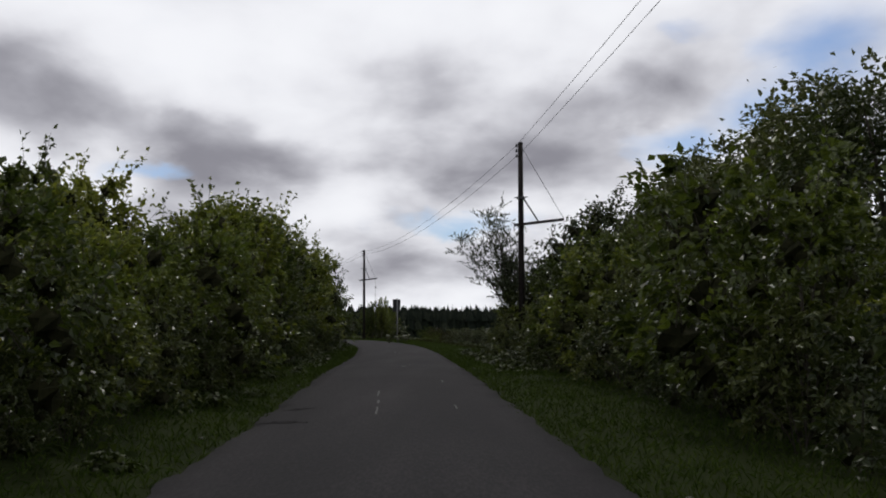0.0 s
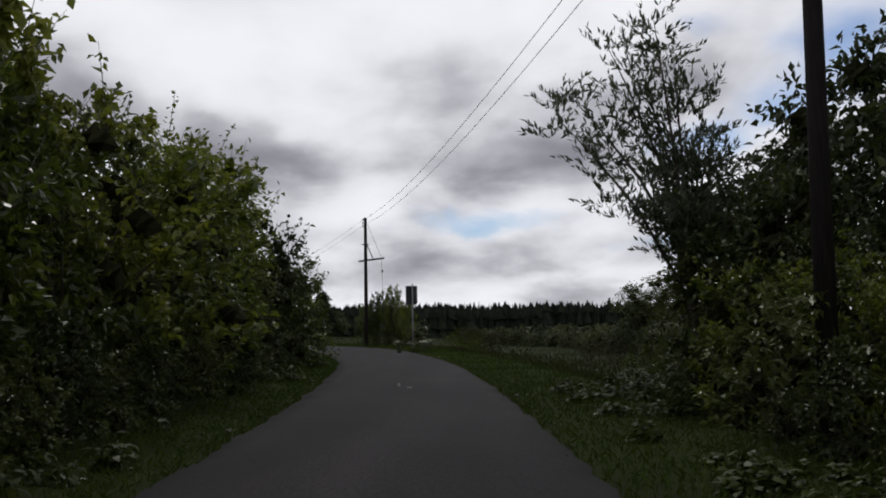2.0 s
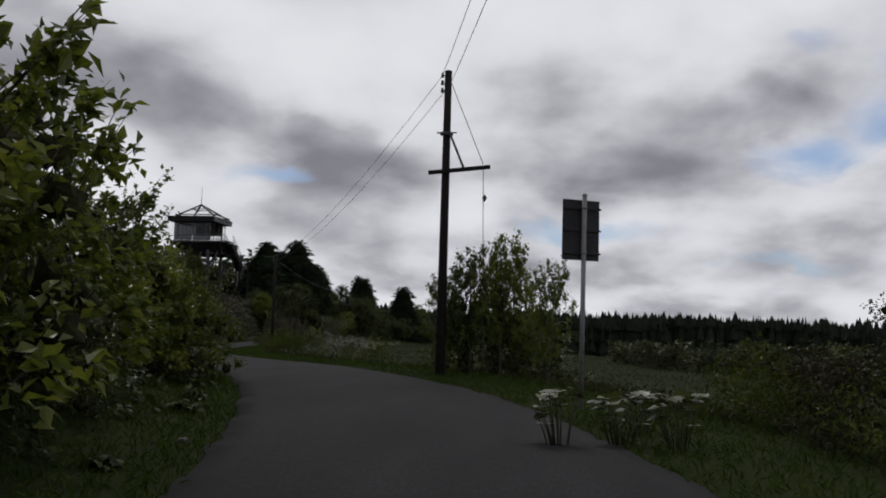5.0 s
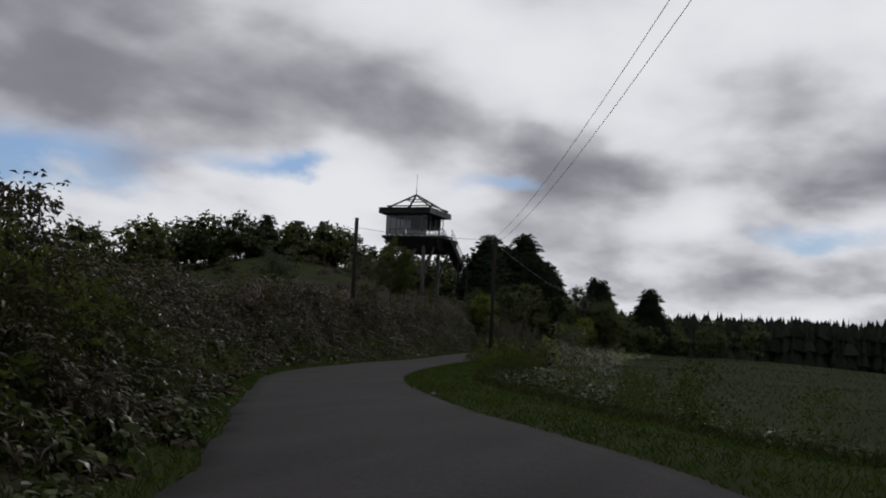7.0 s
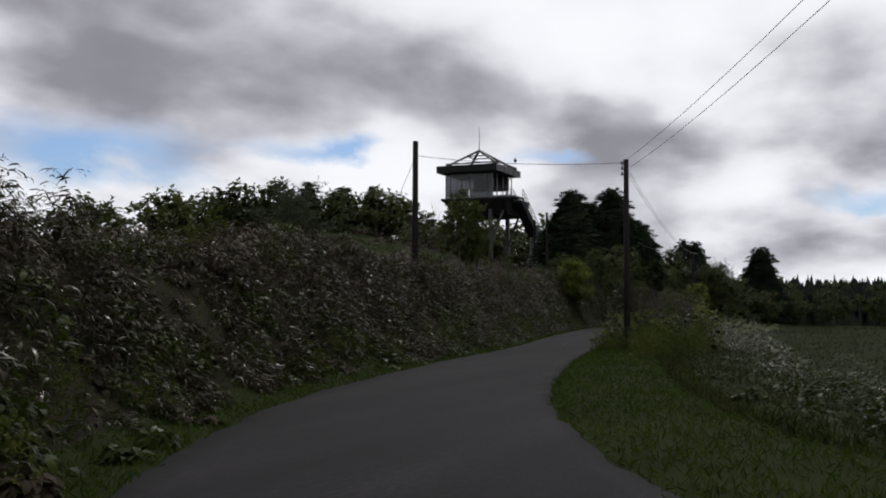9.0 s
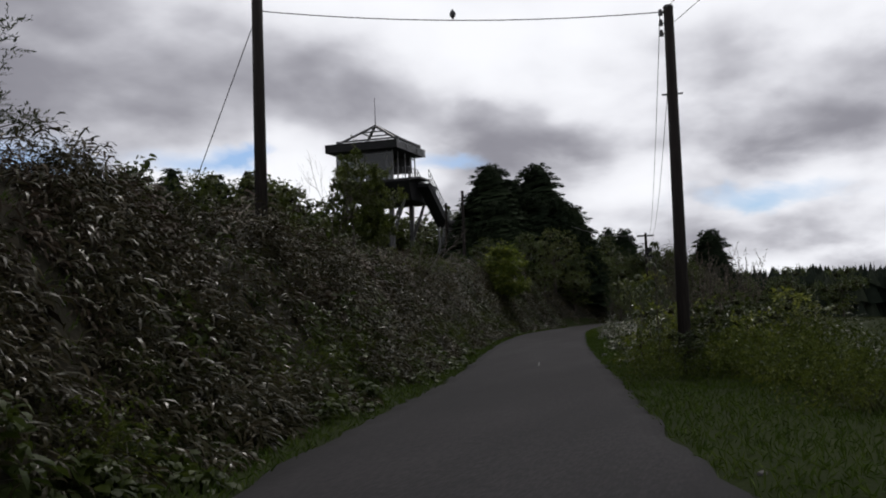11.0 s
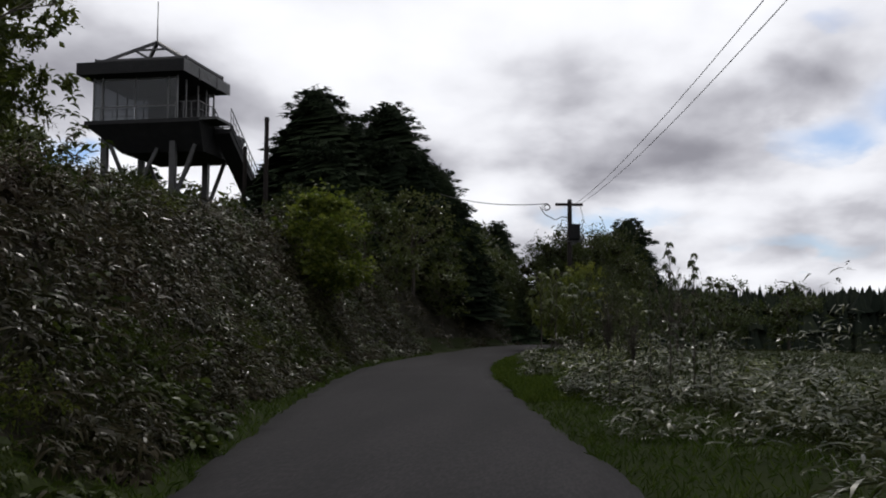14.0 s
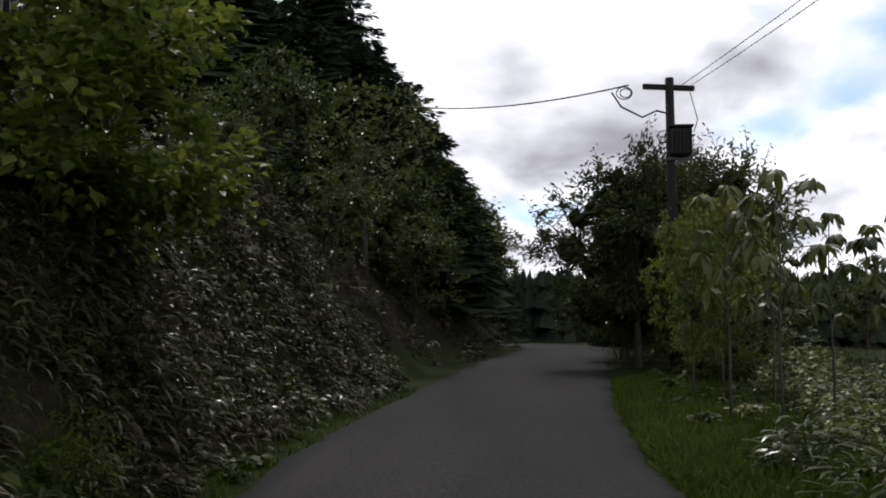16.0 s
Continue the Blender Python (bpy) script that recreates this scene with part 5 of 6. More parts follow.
wispy = tagged(plant("small_tree", 39, blobs_tree(39, 15, 3.2, 4.4, 1.6), 1300, 0.11, LEAF_DARK, 0.5, 0.3, 46, 0.02, clumps=8, inner=0.04, trunk=([(0, 0, -0.3), (0.0, 0, 0.8), (0.05, 0.05, 1.8), (0.1, 0, 3.0)], [0.05, 0.04, 0.03, 0.02]), shoots=16), "wispy small tree of thin twigs with few leaves", "tree", "broadleaf trees")
# the slope below the firs
tree_at(-39.3, 212.5, 10.4, maple, 5.0, 0.3, 1.2)
tree_at(-41.5, 218.0, 11.8, green_tree, 5.6, 0.9)
tree_at(-40.0, 224.0, 12.6, green_tree, 5.6, 1.7)
tree_at(-39.9, 219.0, 10.6, green_tree, 5.6, 4.2, 1.1)
tree_at(-39.0, 231.5, 13.3, dark_tree, 6.2, 2.9)
tree_at(-39.0, 226.0, 10.4, green_tree, 5.6, 2.2, 1.1)
tree_at(-38.6, 236.0, 12.0, green_tree, 5.6, 0.5)
tree_at(-38.2, 244.0, 11.6, green_tree, 5.6, 1.1)
tree_at(-38.6, 251.0, 11.0, green_tree, 5.6, 3.0)
tree_at(-40.5, 259.0, 11.4, green_tree, 5.6, 5.0)
tree_at(-44.0, 268.0, 12.5, dark_tree, 6.2, 4.0)
for x, y, tz in ((-37.9, 233.5, 10.2), (-38.6, 240.0, 12.8), (-38.0, 245.0, 12.9), (-37.4, 250.0, 12.6), (-37.2, 255.0, 12.0), (-37.4, 260.5, 12.0), (-40.2, 262.0, 14.0), (-31.8, 272.0, 10.2), (-40.6, 266.0, 14.6)):
    tree_at(x, y, tz, green_tree, 5.6, y * 1.7, 1.15)
tree_at(-38.7, 262.0, 15.2, dark_tree, 6.2, 1.3, 1.1)
tree_at(-30.4, 235.0, 11.7, dark_tree, 6.2, 4.3, 0.9)
# at the fourth pole
for x, y, tz in ((-31.0, 236.5, 11.3), (-29.6, 239.0, 10.8), (-28.4, 242.0, 9.8), (-30.2, 247.0, 11.2), (-27.0, 250.0, 9.8), (-24.5, 256.0, 9.6), (-21.5, 262.0, 9.4), (-26.0, 262.0, 11.4), (-29.0, 264.0, 12.6), (-20.5, 268.0, 11.8), (-15.5, 270.0, 11.6)):
    tree_at(x, y, tz, green_tree, 5.6, x * 1.9, 1.15)
tree_at(-32.3, 228.8, 10.7, shaggy_tree, 4.6, 3.3, 1.05)
tree_at(-30.2, 230.0, 10.9, shaggy_tree, 4.6, 5.1, 1.1)
tree_at(-31.0, 224.6, 9.0, dark_tree, 6.2, 3.9, 0.75)
tree_at(-31.2, 231.6, 10.9, shaggy_tree, 4.6, 0.2, 0.95)
tree_at(-31.2, 224.2, 9.6, airy_tree, 4.6, 2.0, 0.8)
tree_at(-32.3, 219.6, 8.7, airy_tree, 4.6, 4.0, 0.55)
tree_at(-31.6, 221.2, 8.9, airy_tree, 4.6, 1.0, 0.6)
for x, y, tz in ((-31.4, 222.5, 7.6), (-30.6, 224.5, 8.0), (-31.6, 227.0, 8.0), (-32.2, 229.6, 8.8), (-31.8, 232.4, 9.4), (-32.4, 233.5, 9.0)):
    tree_at(x, y, tz, hedge_kinds[1], 5.0, x * 7)
for x, y, tz in ((-32.5, 215.2, 8.2), (-32.0, 214.6, 8.3), (-31.2, 215.4, 7.9), (-30.5, 214.8, 7.95), (-31.5, 217.6, 8.0), (-30.0, 217.2, 8.0), (-29.6, 214.2, 7.6)):
    tree_at(x, y, tz, sapling, 3.05, x * 5, 0.95)
for x, y, tz in ((-29.9, 194.4, 7.2), (-29.6, 194.0, 7.0), (-30.15, 194.7, 6.85), (-29.3, 194.3, 6.7)):
    tree_at(x, y, tz, tall_sapling, 3.05, x * 5, 0.6)
for x, y, tz, sq in ((-30.75, 195.2, 7.15, 0.5), (-30.35, 195.0, 6.7, 0.6), (-29.2, 203.9, 7.6, 0.6)):
    tree_at(x, y, tz, wispy, 4.7, x * 3, sq)
# woods left of and behind the tower
for i in range(66):
    u = 0.93 * i / 65
    x, y = -56 - 46 * u + rnd.uniform(-2, 2), 262 - 34 * u + rnd.uniform(-7, 7)
    tree_at(x, y, np.interp(u, (0, 0.18, 0.3, 0.5, 0.7, 0.86, 0.93), (17.2, 17.6, 21.6, 21.6, 20.8, 18.6, 15.0)) + rnd.uniform(-1.1, 0.7), far_tree, 6.2, i * 1.3, rnd.uniform(1.0, 1.4))
for i in range(24):                              # the wood's lower edge
    u = i / 23
    tree_at(-92 + 34 * u + rnd.uniform(-1, 1), 231 + 10 * u + rnd.uniform(-3, 3), np.interp(u, (0, 0.3, 0.7, 1), (12.8, 15.6, 16.0, 15.0)) + rnd.uniform(-1.2, 1.0), far_tree, 6.2, i * 2.3, 1.5)
for x, y in ((-88, 306), (-85, 312), (-82, 305), (-79, 311), (-76, 306), (-73, 312), (-70, 307), (-67, 311), (-64, 306)):
    tree_at(x, y, 24.2 + rnd.uniform(-0.8, 0.6), far_tree, 6.2, x * 1.1, 1.3)
for x, y, tz, k in ((-63, 238, 16.6, far_tree), (-57, 241, 16.8, green_tree), (-67, 230, 17.0, far_tree), (-60, 230, 15.2, far_tree), (-54, 232, 14.5, far_tree), (-47.5, 222, 12.3, green_tree)):
    tree_at(x, y, tz, k, 6.2, x * 1.3, 1.15)
for i, (x, y, tz) in enumerate(((-76, 250, 22.4), (-79, 247, 22.8), (-82, 252, 22.6), (-66, 268, 20.5), (-72, 270, 20.4))):
    fir_at(x, y, tz, 5.5, 20 + i, dense=8, spray=0.6, whorls=24)
# a tree and bare shrub on the bank before the tower
tower_tree = tagged(plant("broadleaf_tree", 44, blobs_tree(44, 22, 3.9, 6.0, 1.0), 6800, 0.19, LEAF_MID, 0.62, 0.4, 20, 0.05, clumps=8, inner=0.06, trunk=([(0, 0, -0.3), (0.05, 0, 1.2), (0.1, 0.05, 2.8), (0.1, 0, 4.4)], [0.10, 0.08, 0.06, 0.03]), shoots=12), "young broadleaf tree with loose clumped crown on the bank", "tree", "broadleaf trees")
tree_at(-43.5, 197.2, 14.5, tower_tree, 6.2, 2.5, 0.9)
tree_at(-42.5, 197.9, 13.6, tower_tree, 6.2, 4.5, 0.9)
wb = base_at(-35.5, 156.0)
w2 = copy_thing(w1, Matrix.Translation((-35.5, 156.0, wb)) @ Matrix.Rotation(2.0, 4, "Z") @ Matrix.Diagonal((0.6, 0.6, (9.2 - wb) / 6.1, 1)))
tagged(w2, "airy grey-green willow shrub on the bank top", "tree", "broadleaf trees")
# clump across the field
for x, y, tz in ((13.8, 137, 8.4), (16.4, 139, 9.2), (19.4, 137, 8.6), (21.8, 139, 9.0), (24.6, 137, 8.6), (28.5, 139, 7.2), (31.5, 137, 7.6), (35, 139, 7.2), (17.8, 142, 8.4), (23.4, 142, 8.2), (39, 140, 7.6)):
    tree_at(x, y, tz, dark_tree, 6.2, x, 1.05)
for i in range(18):
    x = 12.5 + 1.7 * i + rnd.uniform(-0.5, 0.5)
    tree_at(x, 134 + rnd.uniform(-1, 1), 5.0 + rnd.uniform(-0.6, 0.4), back_kinds[1], 4.8, i * 2.3, 1.2)
# dark scrub in the hollow beyond the second pole
for i in range(46):
    y = 116 + 74 * ((i * 0.618) % 1.0)
    x0 = -4.0 + 0.07 * (y - 130)
    x = x0 + (20 + 0.15 * (y - 116)) * ((i * 0.383) % 1.0)
    tree_at(x, y, base_at(x, y) + rnd.uniform(1.8, 3.2), back_kinds[1], 4.8, i * 1.7, 1.6)
# scrub between the bank top and the hilltop wood
for i in range(9):
    set_down(far_tree, 200 + 40 * rnd.random(), -26 - 26 * rnd.random(), i * 1.7, rnd.uniform(0.28, 0.48))
for i in range(16):
    s_ = 150 + 4.5 * i
    set_down(back_kinds[1], s_, -10.5 - rnd.uniform(-1.5, 2.5), i * 2.1, rnd.uniform(0.18, 0.3))


def bare_shrub(seed, high, wide, buds):
    """Thin upright twigs with small pale buds."""
    rng = np.random.default_rng(seed)
    top = empty("bare_shrub", (0, 0, 0))
    bm = bmesh.new()
    pts = []
    for k in range(15):
        a, r = rng.uniform(0, 6.28), wide * 0.5 * math.sqrt(rng.random())
        tip = Vector((math.cos(a) * r, math.sin(a) * r, high * rng.uniform(0.6, 1.0)))
        m = Vector((tip.x * 0.3, tip.y * 0.3, tip.z * 0.5))
        add_tube(bm, [(tip.x * 0.1, tip.y * 0.1, -0.1), m, tip], [0.010, 0.006, 0.003], 4)
        for t in np.linspace(0.2, 1, 30):
            pts.append(np.array(m.lerp(tip, float(t))) + rng.normal(0, 0.012, 3))
        for q in range(3):
            b = m.lerp(tip, rng.uniform(0.1, 0.8))
            e2 = b + Vector((rng.normal(0, 0.16), rng.normal(0, 0.16), rng.uniform(0.12, 0.4)))
            add_tube(bm, [b, e2], [0.005, 0.003], 4)
            for t in np.linspace(0.2, 1, 6):
                pts.append(np.array(b.lerp(e2, float(t))))
    part("twigs_and_stem", bm, BARK, top)
    pts = np.array(pts)
    v_, f_ = leaf_cloud(rng, pts, rng.normal(0, 1, (len(pts), 3)), 0.055, 0.5, 0.0)
    tagged(under(new("bud_cover", raw_mesh("bare_shrub_buds", v_, f_, buds)), top), kind="stuff")
    return tagged(top, "sparse bare shrub with thin twigs and small buds", "shrub", "bare shrubs")


bs = bare_shrub(61, 2.7, 1.6, DRY)
bs.matrix_basis = pose(-25.6, 168.0, base_at(-25.6, 168.0))
for x, y, k in ((-24.9, 169.2, 0.95), (-29.0, 204.5, 0.95), (-32.4, 230.4, 1.5)):
    copy_thing(bs, Matrix.Translation((x, y, base_at(x, y))) @ Matrix.Rotation(x, 4, "Z") @ Matrix.Scale(k, 4))

budding = bare_shrub(62, 2.1, 1.5, TWIG)
budding.matrix_basis = pose(-26.45, 169.2, 6.65 - 2.1)
copy_thing(budding, Matrix.Translation((-25.9, 169.6, 6.5 - 2.1)) @ Matrix.Rotation(2.0, 4, "Z"))


def bare_tree(seed, high):
    """A small leafless tree that forks low, with crooked branches and fine twigs."""
    rng = np.random.default_rng(seed)
    top = empty("bare_tree", (0, 0, 0))

    def grow(bm, a, way, length, r, depth):
        way = way.normalized()
        side_ = Vector(rng.normal(0, 1, 3)).cross(way).normalized()
        mid = a + way * length * 0.5 + side_ * length * 0.07
        tip = a + way * length + Vector((0, 0, 0.05 * length))
        add_tube(bm, [a, mid, tip], [r, r * 0.8, r * 0.58], 5 if depth < 2 else 4)
        if depth >= 4:
            return
        for k in range(3 if depth else 2):
            q = Vector(rng.normal(0, 1, 3))
            w = way + q.normalized() * rng.uniform(0.5, 0.9) + Vector((0.12, 0, 0.15))
            start = a.lerp(tip, 1.0 if k == 0 else rng.uniform(0.5, 0.95))
            grow(bm, start, w, length * rng.uniform(0.55, 0.78), r * 0.55, depth + 1)

    bm = bmesh.new()
    add_tube(bm, [(0, 0, -0.2), (0.05, 0, high * 0.10), (0.04, 0, high * 0.2)], [0.035, 0.03, 0.028], 6)
    part("trunk", bm, BARK, top, smooth=True)
    for w in ((0.75, 0.1, 0.75), (0.12, -0.05, 1.0)):
        bm = bmesh.new()
        grow(bm, Vector((0.04, 0, high * 0.19)), Vector(w), high * 0.36, 0.024, 0)
        part("branch", bm, BARK, top, smooth=True)
    return tagged(top, "small leafless tree with crooked forked branches on the bank", "tree", "bare trees")


bt = bare_tree(63, 3.0)
bt.matrix_basis = pose(-36.9, 185.2, base_at(-36.9, 185.2))
for x, y, tz in ((-40.4, 185.4, 11.9), (-41.4, 185.2, 11.4)):
    zb = base_at(x, y)
    copy_thing(bt, Matrix.Translation((x, y, zb)) @ Matrix.Rotation(x * 2.2, 4, "Z") @ Matrix.Diagonal((1.0, 1.0, (tz - zb) / 3.0, 1)))


# low weeds along the verges
def weeds(kinds, s0, s1, off0, off1, stepping, sc0, sc1, sgn):
    s = s0
    while s < s1:
        o = float(hermite(s, 4)) + rnd.uniform(off0, off1)
        set_down(rnd.choice(kinds), s, sgn * o, rnd.uniform(0, 6.28), rnd.uniform(sc0, sc1))
        s += stepping * rnd.uniform(0.7, 1.3)


weeds(low_kinds[:2], 99, 122, 1.6, 2.4, 1.0, 0.55, 0.8, -1)
weeds(low_kinds[:2], 100, 122, 2.8, 4.5, 1.0, 0.75, 1.0, -1)
weeds(low_kinds[2:], 121, 131, 3.5, 6.0, 1.4, 0.45, 0.65, 1)
weeds(low_kinds[:2], 84, 93, 2.2, 3.6, 1.0, 0.5, 0.75, 1)
weeds(low_kinds[:2], 64, 80, 5.0, 7.5, 1.8, 0.4, 0.6, 1)
weeds(low_kinds[1:2], 158, 176, 2.0, 3.4, 1.2, 0.4, 0.6, 1)
weeds(low_kinds[1:], 166, 176, 3.0, 4.6, 2.2, 0.35, 0.6, 1)
weeds(low_kinds[1:2], 162.5, 168, 1.9, 3.0, 0.9, 0.45, 0.65, 1)
weeds(low_kinds[1:], 130, 150, 6.0, 10.0, 2.0, 0.35, 0.55, 1)
weeds(low_kinds[2:], 128, 215, 2.5, 4.5, 9.0, 0.4, 0.6, -1)
weeds(low_kinds[:2], 130, 215, 2.6, 6.0, 3.2, 0.35, 0.55, -1)
weeds(low_kinds[1:2], 118, 215, 0.9, 1.7, 2.0, 0.28, 0.45, -1)


for x, y in ((-26.5, 163.4), (-25.9, 163.2), (-25.3, 163.8), (-26.7, 164.8), (-25.2, 165.0), (-26.0, 165.8), (-24.6, 164.2), (-26.4, 162.2)):
    tree_at(x, y, base_at(x, y) + rnd.uniform(0.7, 1.2), low_kinds[1], 1.9, x * 9)
tree_at(-26.55, 165.6, 6.6, young_sapling, 3.05, 2.0, 0.8)
tree_at(-26.9, 165.9, 6.0, young_sapling, 3.05, 4.0, 0.8)
for x, y, tz in ((-26.6, 166.4, 5.5), (-25.6, 166.0, 5.6), (-24.8, 166.8, 5.6), (-26.0, 167.6, 5.6), (-24.2, 168.2, 5.7), (-25.2, 169.0, 5.7), (-23.4, 167.4, 5.6), (-23.8, 170.0, 5.8), (-25.9, 164.2, 5.0), (-24.9, 164.9, 5.2)):
    tree_at(x, y, tz, back_kinds[int(x * 7) % 2], 4.8, x * 4, 1.25)
for x, y, tz in ((-26.4, 168.2, 5.3), (-25.8, 168.3, 5.4), (-26.6, 169.4, 5.35), (-26.9, 170.6, 5.1), (-26.1, 170.6, 5.4)):
    tree_at(x, y, tz, back_kinds[1], 4.8, x * 13, 1.15)


# broad-leaved butterbur at the lane's edge
def butterbur(seed):
    rng = np.random.default_rng(seed)
    top = empty("butterbur", (0, 0, 0))
    vs, fs = [], []
    for j in range(17):
        a, r = rng.uniform(0, 6.28), 0.55 * math.sqrt(rng.random())
        foot, tip = Vector((math.cos(a) * r * 0.4, math.sin(a) * r * 0.4, -0.03)), Vector((math.cos(a) * r, math.sin(a) * r, rng.uniform(0.35, 0.85)))
        bm = bmesh.new()
        add_tube(bm, [foot, foot.lerp(tip, 0.5) + Vector((0, 0, 0.06)), tip], [0.012, 0.010, 0.007], 5)
        part("stalk", bm, TWIG, top, smooth=True)
        bm = bmesh.new()                         # a round dished leaf with a notch
        size = rng.uniform(0.11, 0.19)
        mid = bm.verts.new((0, 0, 0))
        ring_ = [bm.verts.new((math.cos(b) * size * q, math.sin(b) * size * q, size * (0.16 - 0.30 * (math.cos(b) < -0.3)) + rng.uniform(-0.012, 0.012))) for b, q in ((0.35 + 5.58 * i / 11, rng.uniform(0.9, 1.08)) for i in range(12))]
        for v0, v1 in zip(ring_, ring_[1:]):
            bm.faces.new((mid, v0, v1))
        bm.transform(Matrix.Translation(tip) @ Matrix.Rotation(a + rng.uniform(-0.6, 0.6), 4, "Z") @ Matrix.Rotation(rng.uniform(0.1, 0.6), 4, "Y"))
        part("leaf", bm, LEAF_DARK, top, smooth=True)
    return tagged(top, "clump of butterbur with broad round leaves", "butterbur", "butterbur clumps")


bb = butterbur(71)
bb.matrix_basis = Matrix.Translation((-3.95, 88.3, base_at(-3.95, 88.3))) @ Matrix.Scale(0.78, 4)
for x, y, k in ((-3.3, 88.7, 0.85), (-2.7, 88.0, 0.9), (-3.0, 89.8, 0.75)):
    copy_thing(bb, Matrix.Translation((x, y, base_at(x, y))) @ Matrix.Rotation(x * 9, 4, "Z") @ Matrix.Scale(k, 4))


# bamboo grass covering the bank
def bank_cover(seed, layers, sgn=-1, width=0.19, fan=6):
    """Heaped growth: uneven mounds with leaves on their skins, hollows between, and some leaves on stalks.
    Each layer: leaves, chainage from and to, distance from the lane's edge from and to, leaf length, mound height."""
    rng = np.random.default_rng(seed)
    vs, fs, k = [], [], 0
    for n, s0, s1, e0, e1, size, hi in layers:
        m = max(12, n // 105)
        ts, te = rng.uniform(s0, s1, m), e0 + (e1 - e0) * rng.uniform(0, 1, m)
        keep = wobble(ts, te, 1.9, 6.0 + seed) + 0.6 * wobble(ts, te, 0.7, 9.0 + seed) > -0.42
        ts, te = ts[keep], te[keep]
        m = len(ts)
        edge = np.clip((te - e0 + 0.35) / 1.3, 0.35, 1)
        th = hi * rng.uniform(0.25, 1.5, m) * (0.9 + 0.6 * wobble(ts, te, 2.6, 3.0)) * edge
        tr = rng.uniform(0.28, 0.80, m) * (0.5 + 0.5 * hi) * edge
        k_ = n // fan                             # stalk tips; each carries a fan of leaves
        i_ = rng.integers(0, m, k_)
        q = rng.normal(0, 1, (k_, 3))
        q[:, 2] = np.abs(q[:, 2])
        q /= np.linalg.norm(q, axis=1, keepdims=True)
        r = rng.uniform(0.72, 1.06, k_)
        loose = rng.uniform(0, 1, k_) < 0.12
        r = np.where(loose, r * rng.uniform(1.0, 1.3, k_), r)
        s_ = ts[i_] + q[:, 0] * tr[i_] * r
        e_ = np.maximum(te[i_] + q[:, 1] * tr[i_] * r, e0 * 0.6)
        h = th[i_] * q[:, 2] * r
        p = spot(s_, sgn * (hermite(s_, 4) + e_)) + np.stack([0 * h, 0 * h, np.maximum(h, 0.03)], 1)
        o = np.stack([q[:, 1] * sgn, q[:, 0], q[:, 2] * 0.3], 1) * 0.7 + np.array([-0.3 * sgn, -0.25, 0.1])
        p, o = np.repeat(p, fan, 0), np.repeat(o, fan, 0)
        a = np.tile(np.arange(fan) * 6.283 / fan, k_) + np.repeat(rng.uniform(0, 6.28, k_), fan)
        o = o + np.stack([np.cos(a), np.sin(a), 0.15 + 0 * a], 1)
        p = p + rng.normal(0, 0.25, (len(p), 3)) * size * np.array([1, 1, 0.7])
        v, f = blade_cloud(rng, p, o, size, width, 0.5 if sgn < 0 else 0.15, 0.42 if sgn < 0 else 0.25, 0.25, 0.5 if sgn < 0 else 0.3)
        vs.append(v)
        fs.append(f + k)
        k += len(v)
    return np.concatenate(vs), np.concatenate(fs)


v, f = bank_cover(77, ((11000, 97, 112, 0.9, 5.0, 0.25, 1.1), (46000, 108, 160, 0.7, 4.6, 0.235, 0.85), (76000, 152, 226, 0.5, 3.4, 0.225, 0.72), (34000, 198, 226, 0.45, 5.0, 0.22, 0.62), (14000, 214, 262, 0.4, 5.0, 0.26, 1.0), (9000, 112, 130, 2.4, 6.0, 0.24, 1.0)), width=0.135)
tagged(new("bamboo_grass", raw_mesh("bamboo_grass", v, f, SASA, True)), "dense glossy bamboo grass covering the roadside bank", "bamboo grass", kind="stuff")
v, f = bank_cover(76, ((30000, 108, 162, 2.2, 8.0, 0.22, 0.72), (48000, 150, 226, 2.0, 7.0, 0.205, 0.36), (12000, 125, 226, 6.5, 20, 0.24, 0.5), (22000, 150, 246, 12, 52, 0.50, 0.75)), width=0.14)
tagged(new("faded_bamboo_grass", raw_mesh("faded_bamboo_grass", v, f, SASA_BROWN, True)), "faded brownish bamboo grass on the upper bank", "bamboo grass", kind="stuff")
v, f = bank_cover(75, ((30000, 200, 228, 0.4, 4.4, 0.21, 0.6),), width=0.15)
tagged(new("bamboo_grass", raw_mesh("bamboo_grass_foot", v, f, SASA_LIT, True)), "glossy bamboo grass at the bank's foot, paler leaf colour for sky glints", "bamboo grass", kind="stuff")
v, f = bank_cover(78, ((30000, 104, 226, 0.25, 2.2, 0.16, 0.45), (12000, 0, 104, 0.5, 2.4, 0.15, 0.45), (7000, 112, 226, 2.4, 6.0, 0.19, 0.95)), width=0.42)
tagged(new("bank_weeds", raw_mesh("bank_weeds", v, f, WEED, True)), "low green weeds at the foot of the bank", "weeds", kind="stuff")
v, f = bank_cover(84, ((46000, 106, 230, 0.3, 7.5, 0.17, 0.34), (5000, 180, 230, 7.0, 16, 0.24, 0.4)), width=0.45)
tagged(new("undergrowth", raw_mesh("undergrowth", v, f, DEAD_LEAF, True)), "low brown undergrowth of dead leaves on the bank", "weeds", kind="stuff")
v, f = bank_cover(79, ((13000, 120, 172, 3.0, 9.0, 0.24, 0.7), (15000, 172, 226, 2.2, 8.0, 0.19, 0.42)), width=0.16)
tagged(new("dry_stalks", raw_mesh("dry_stalks", v, f, DRY, True)), "brownish dry stalks on the upper bank", "weeds", kind="stuff")


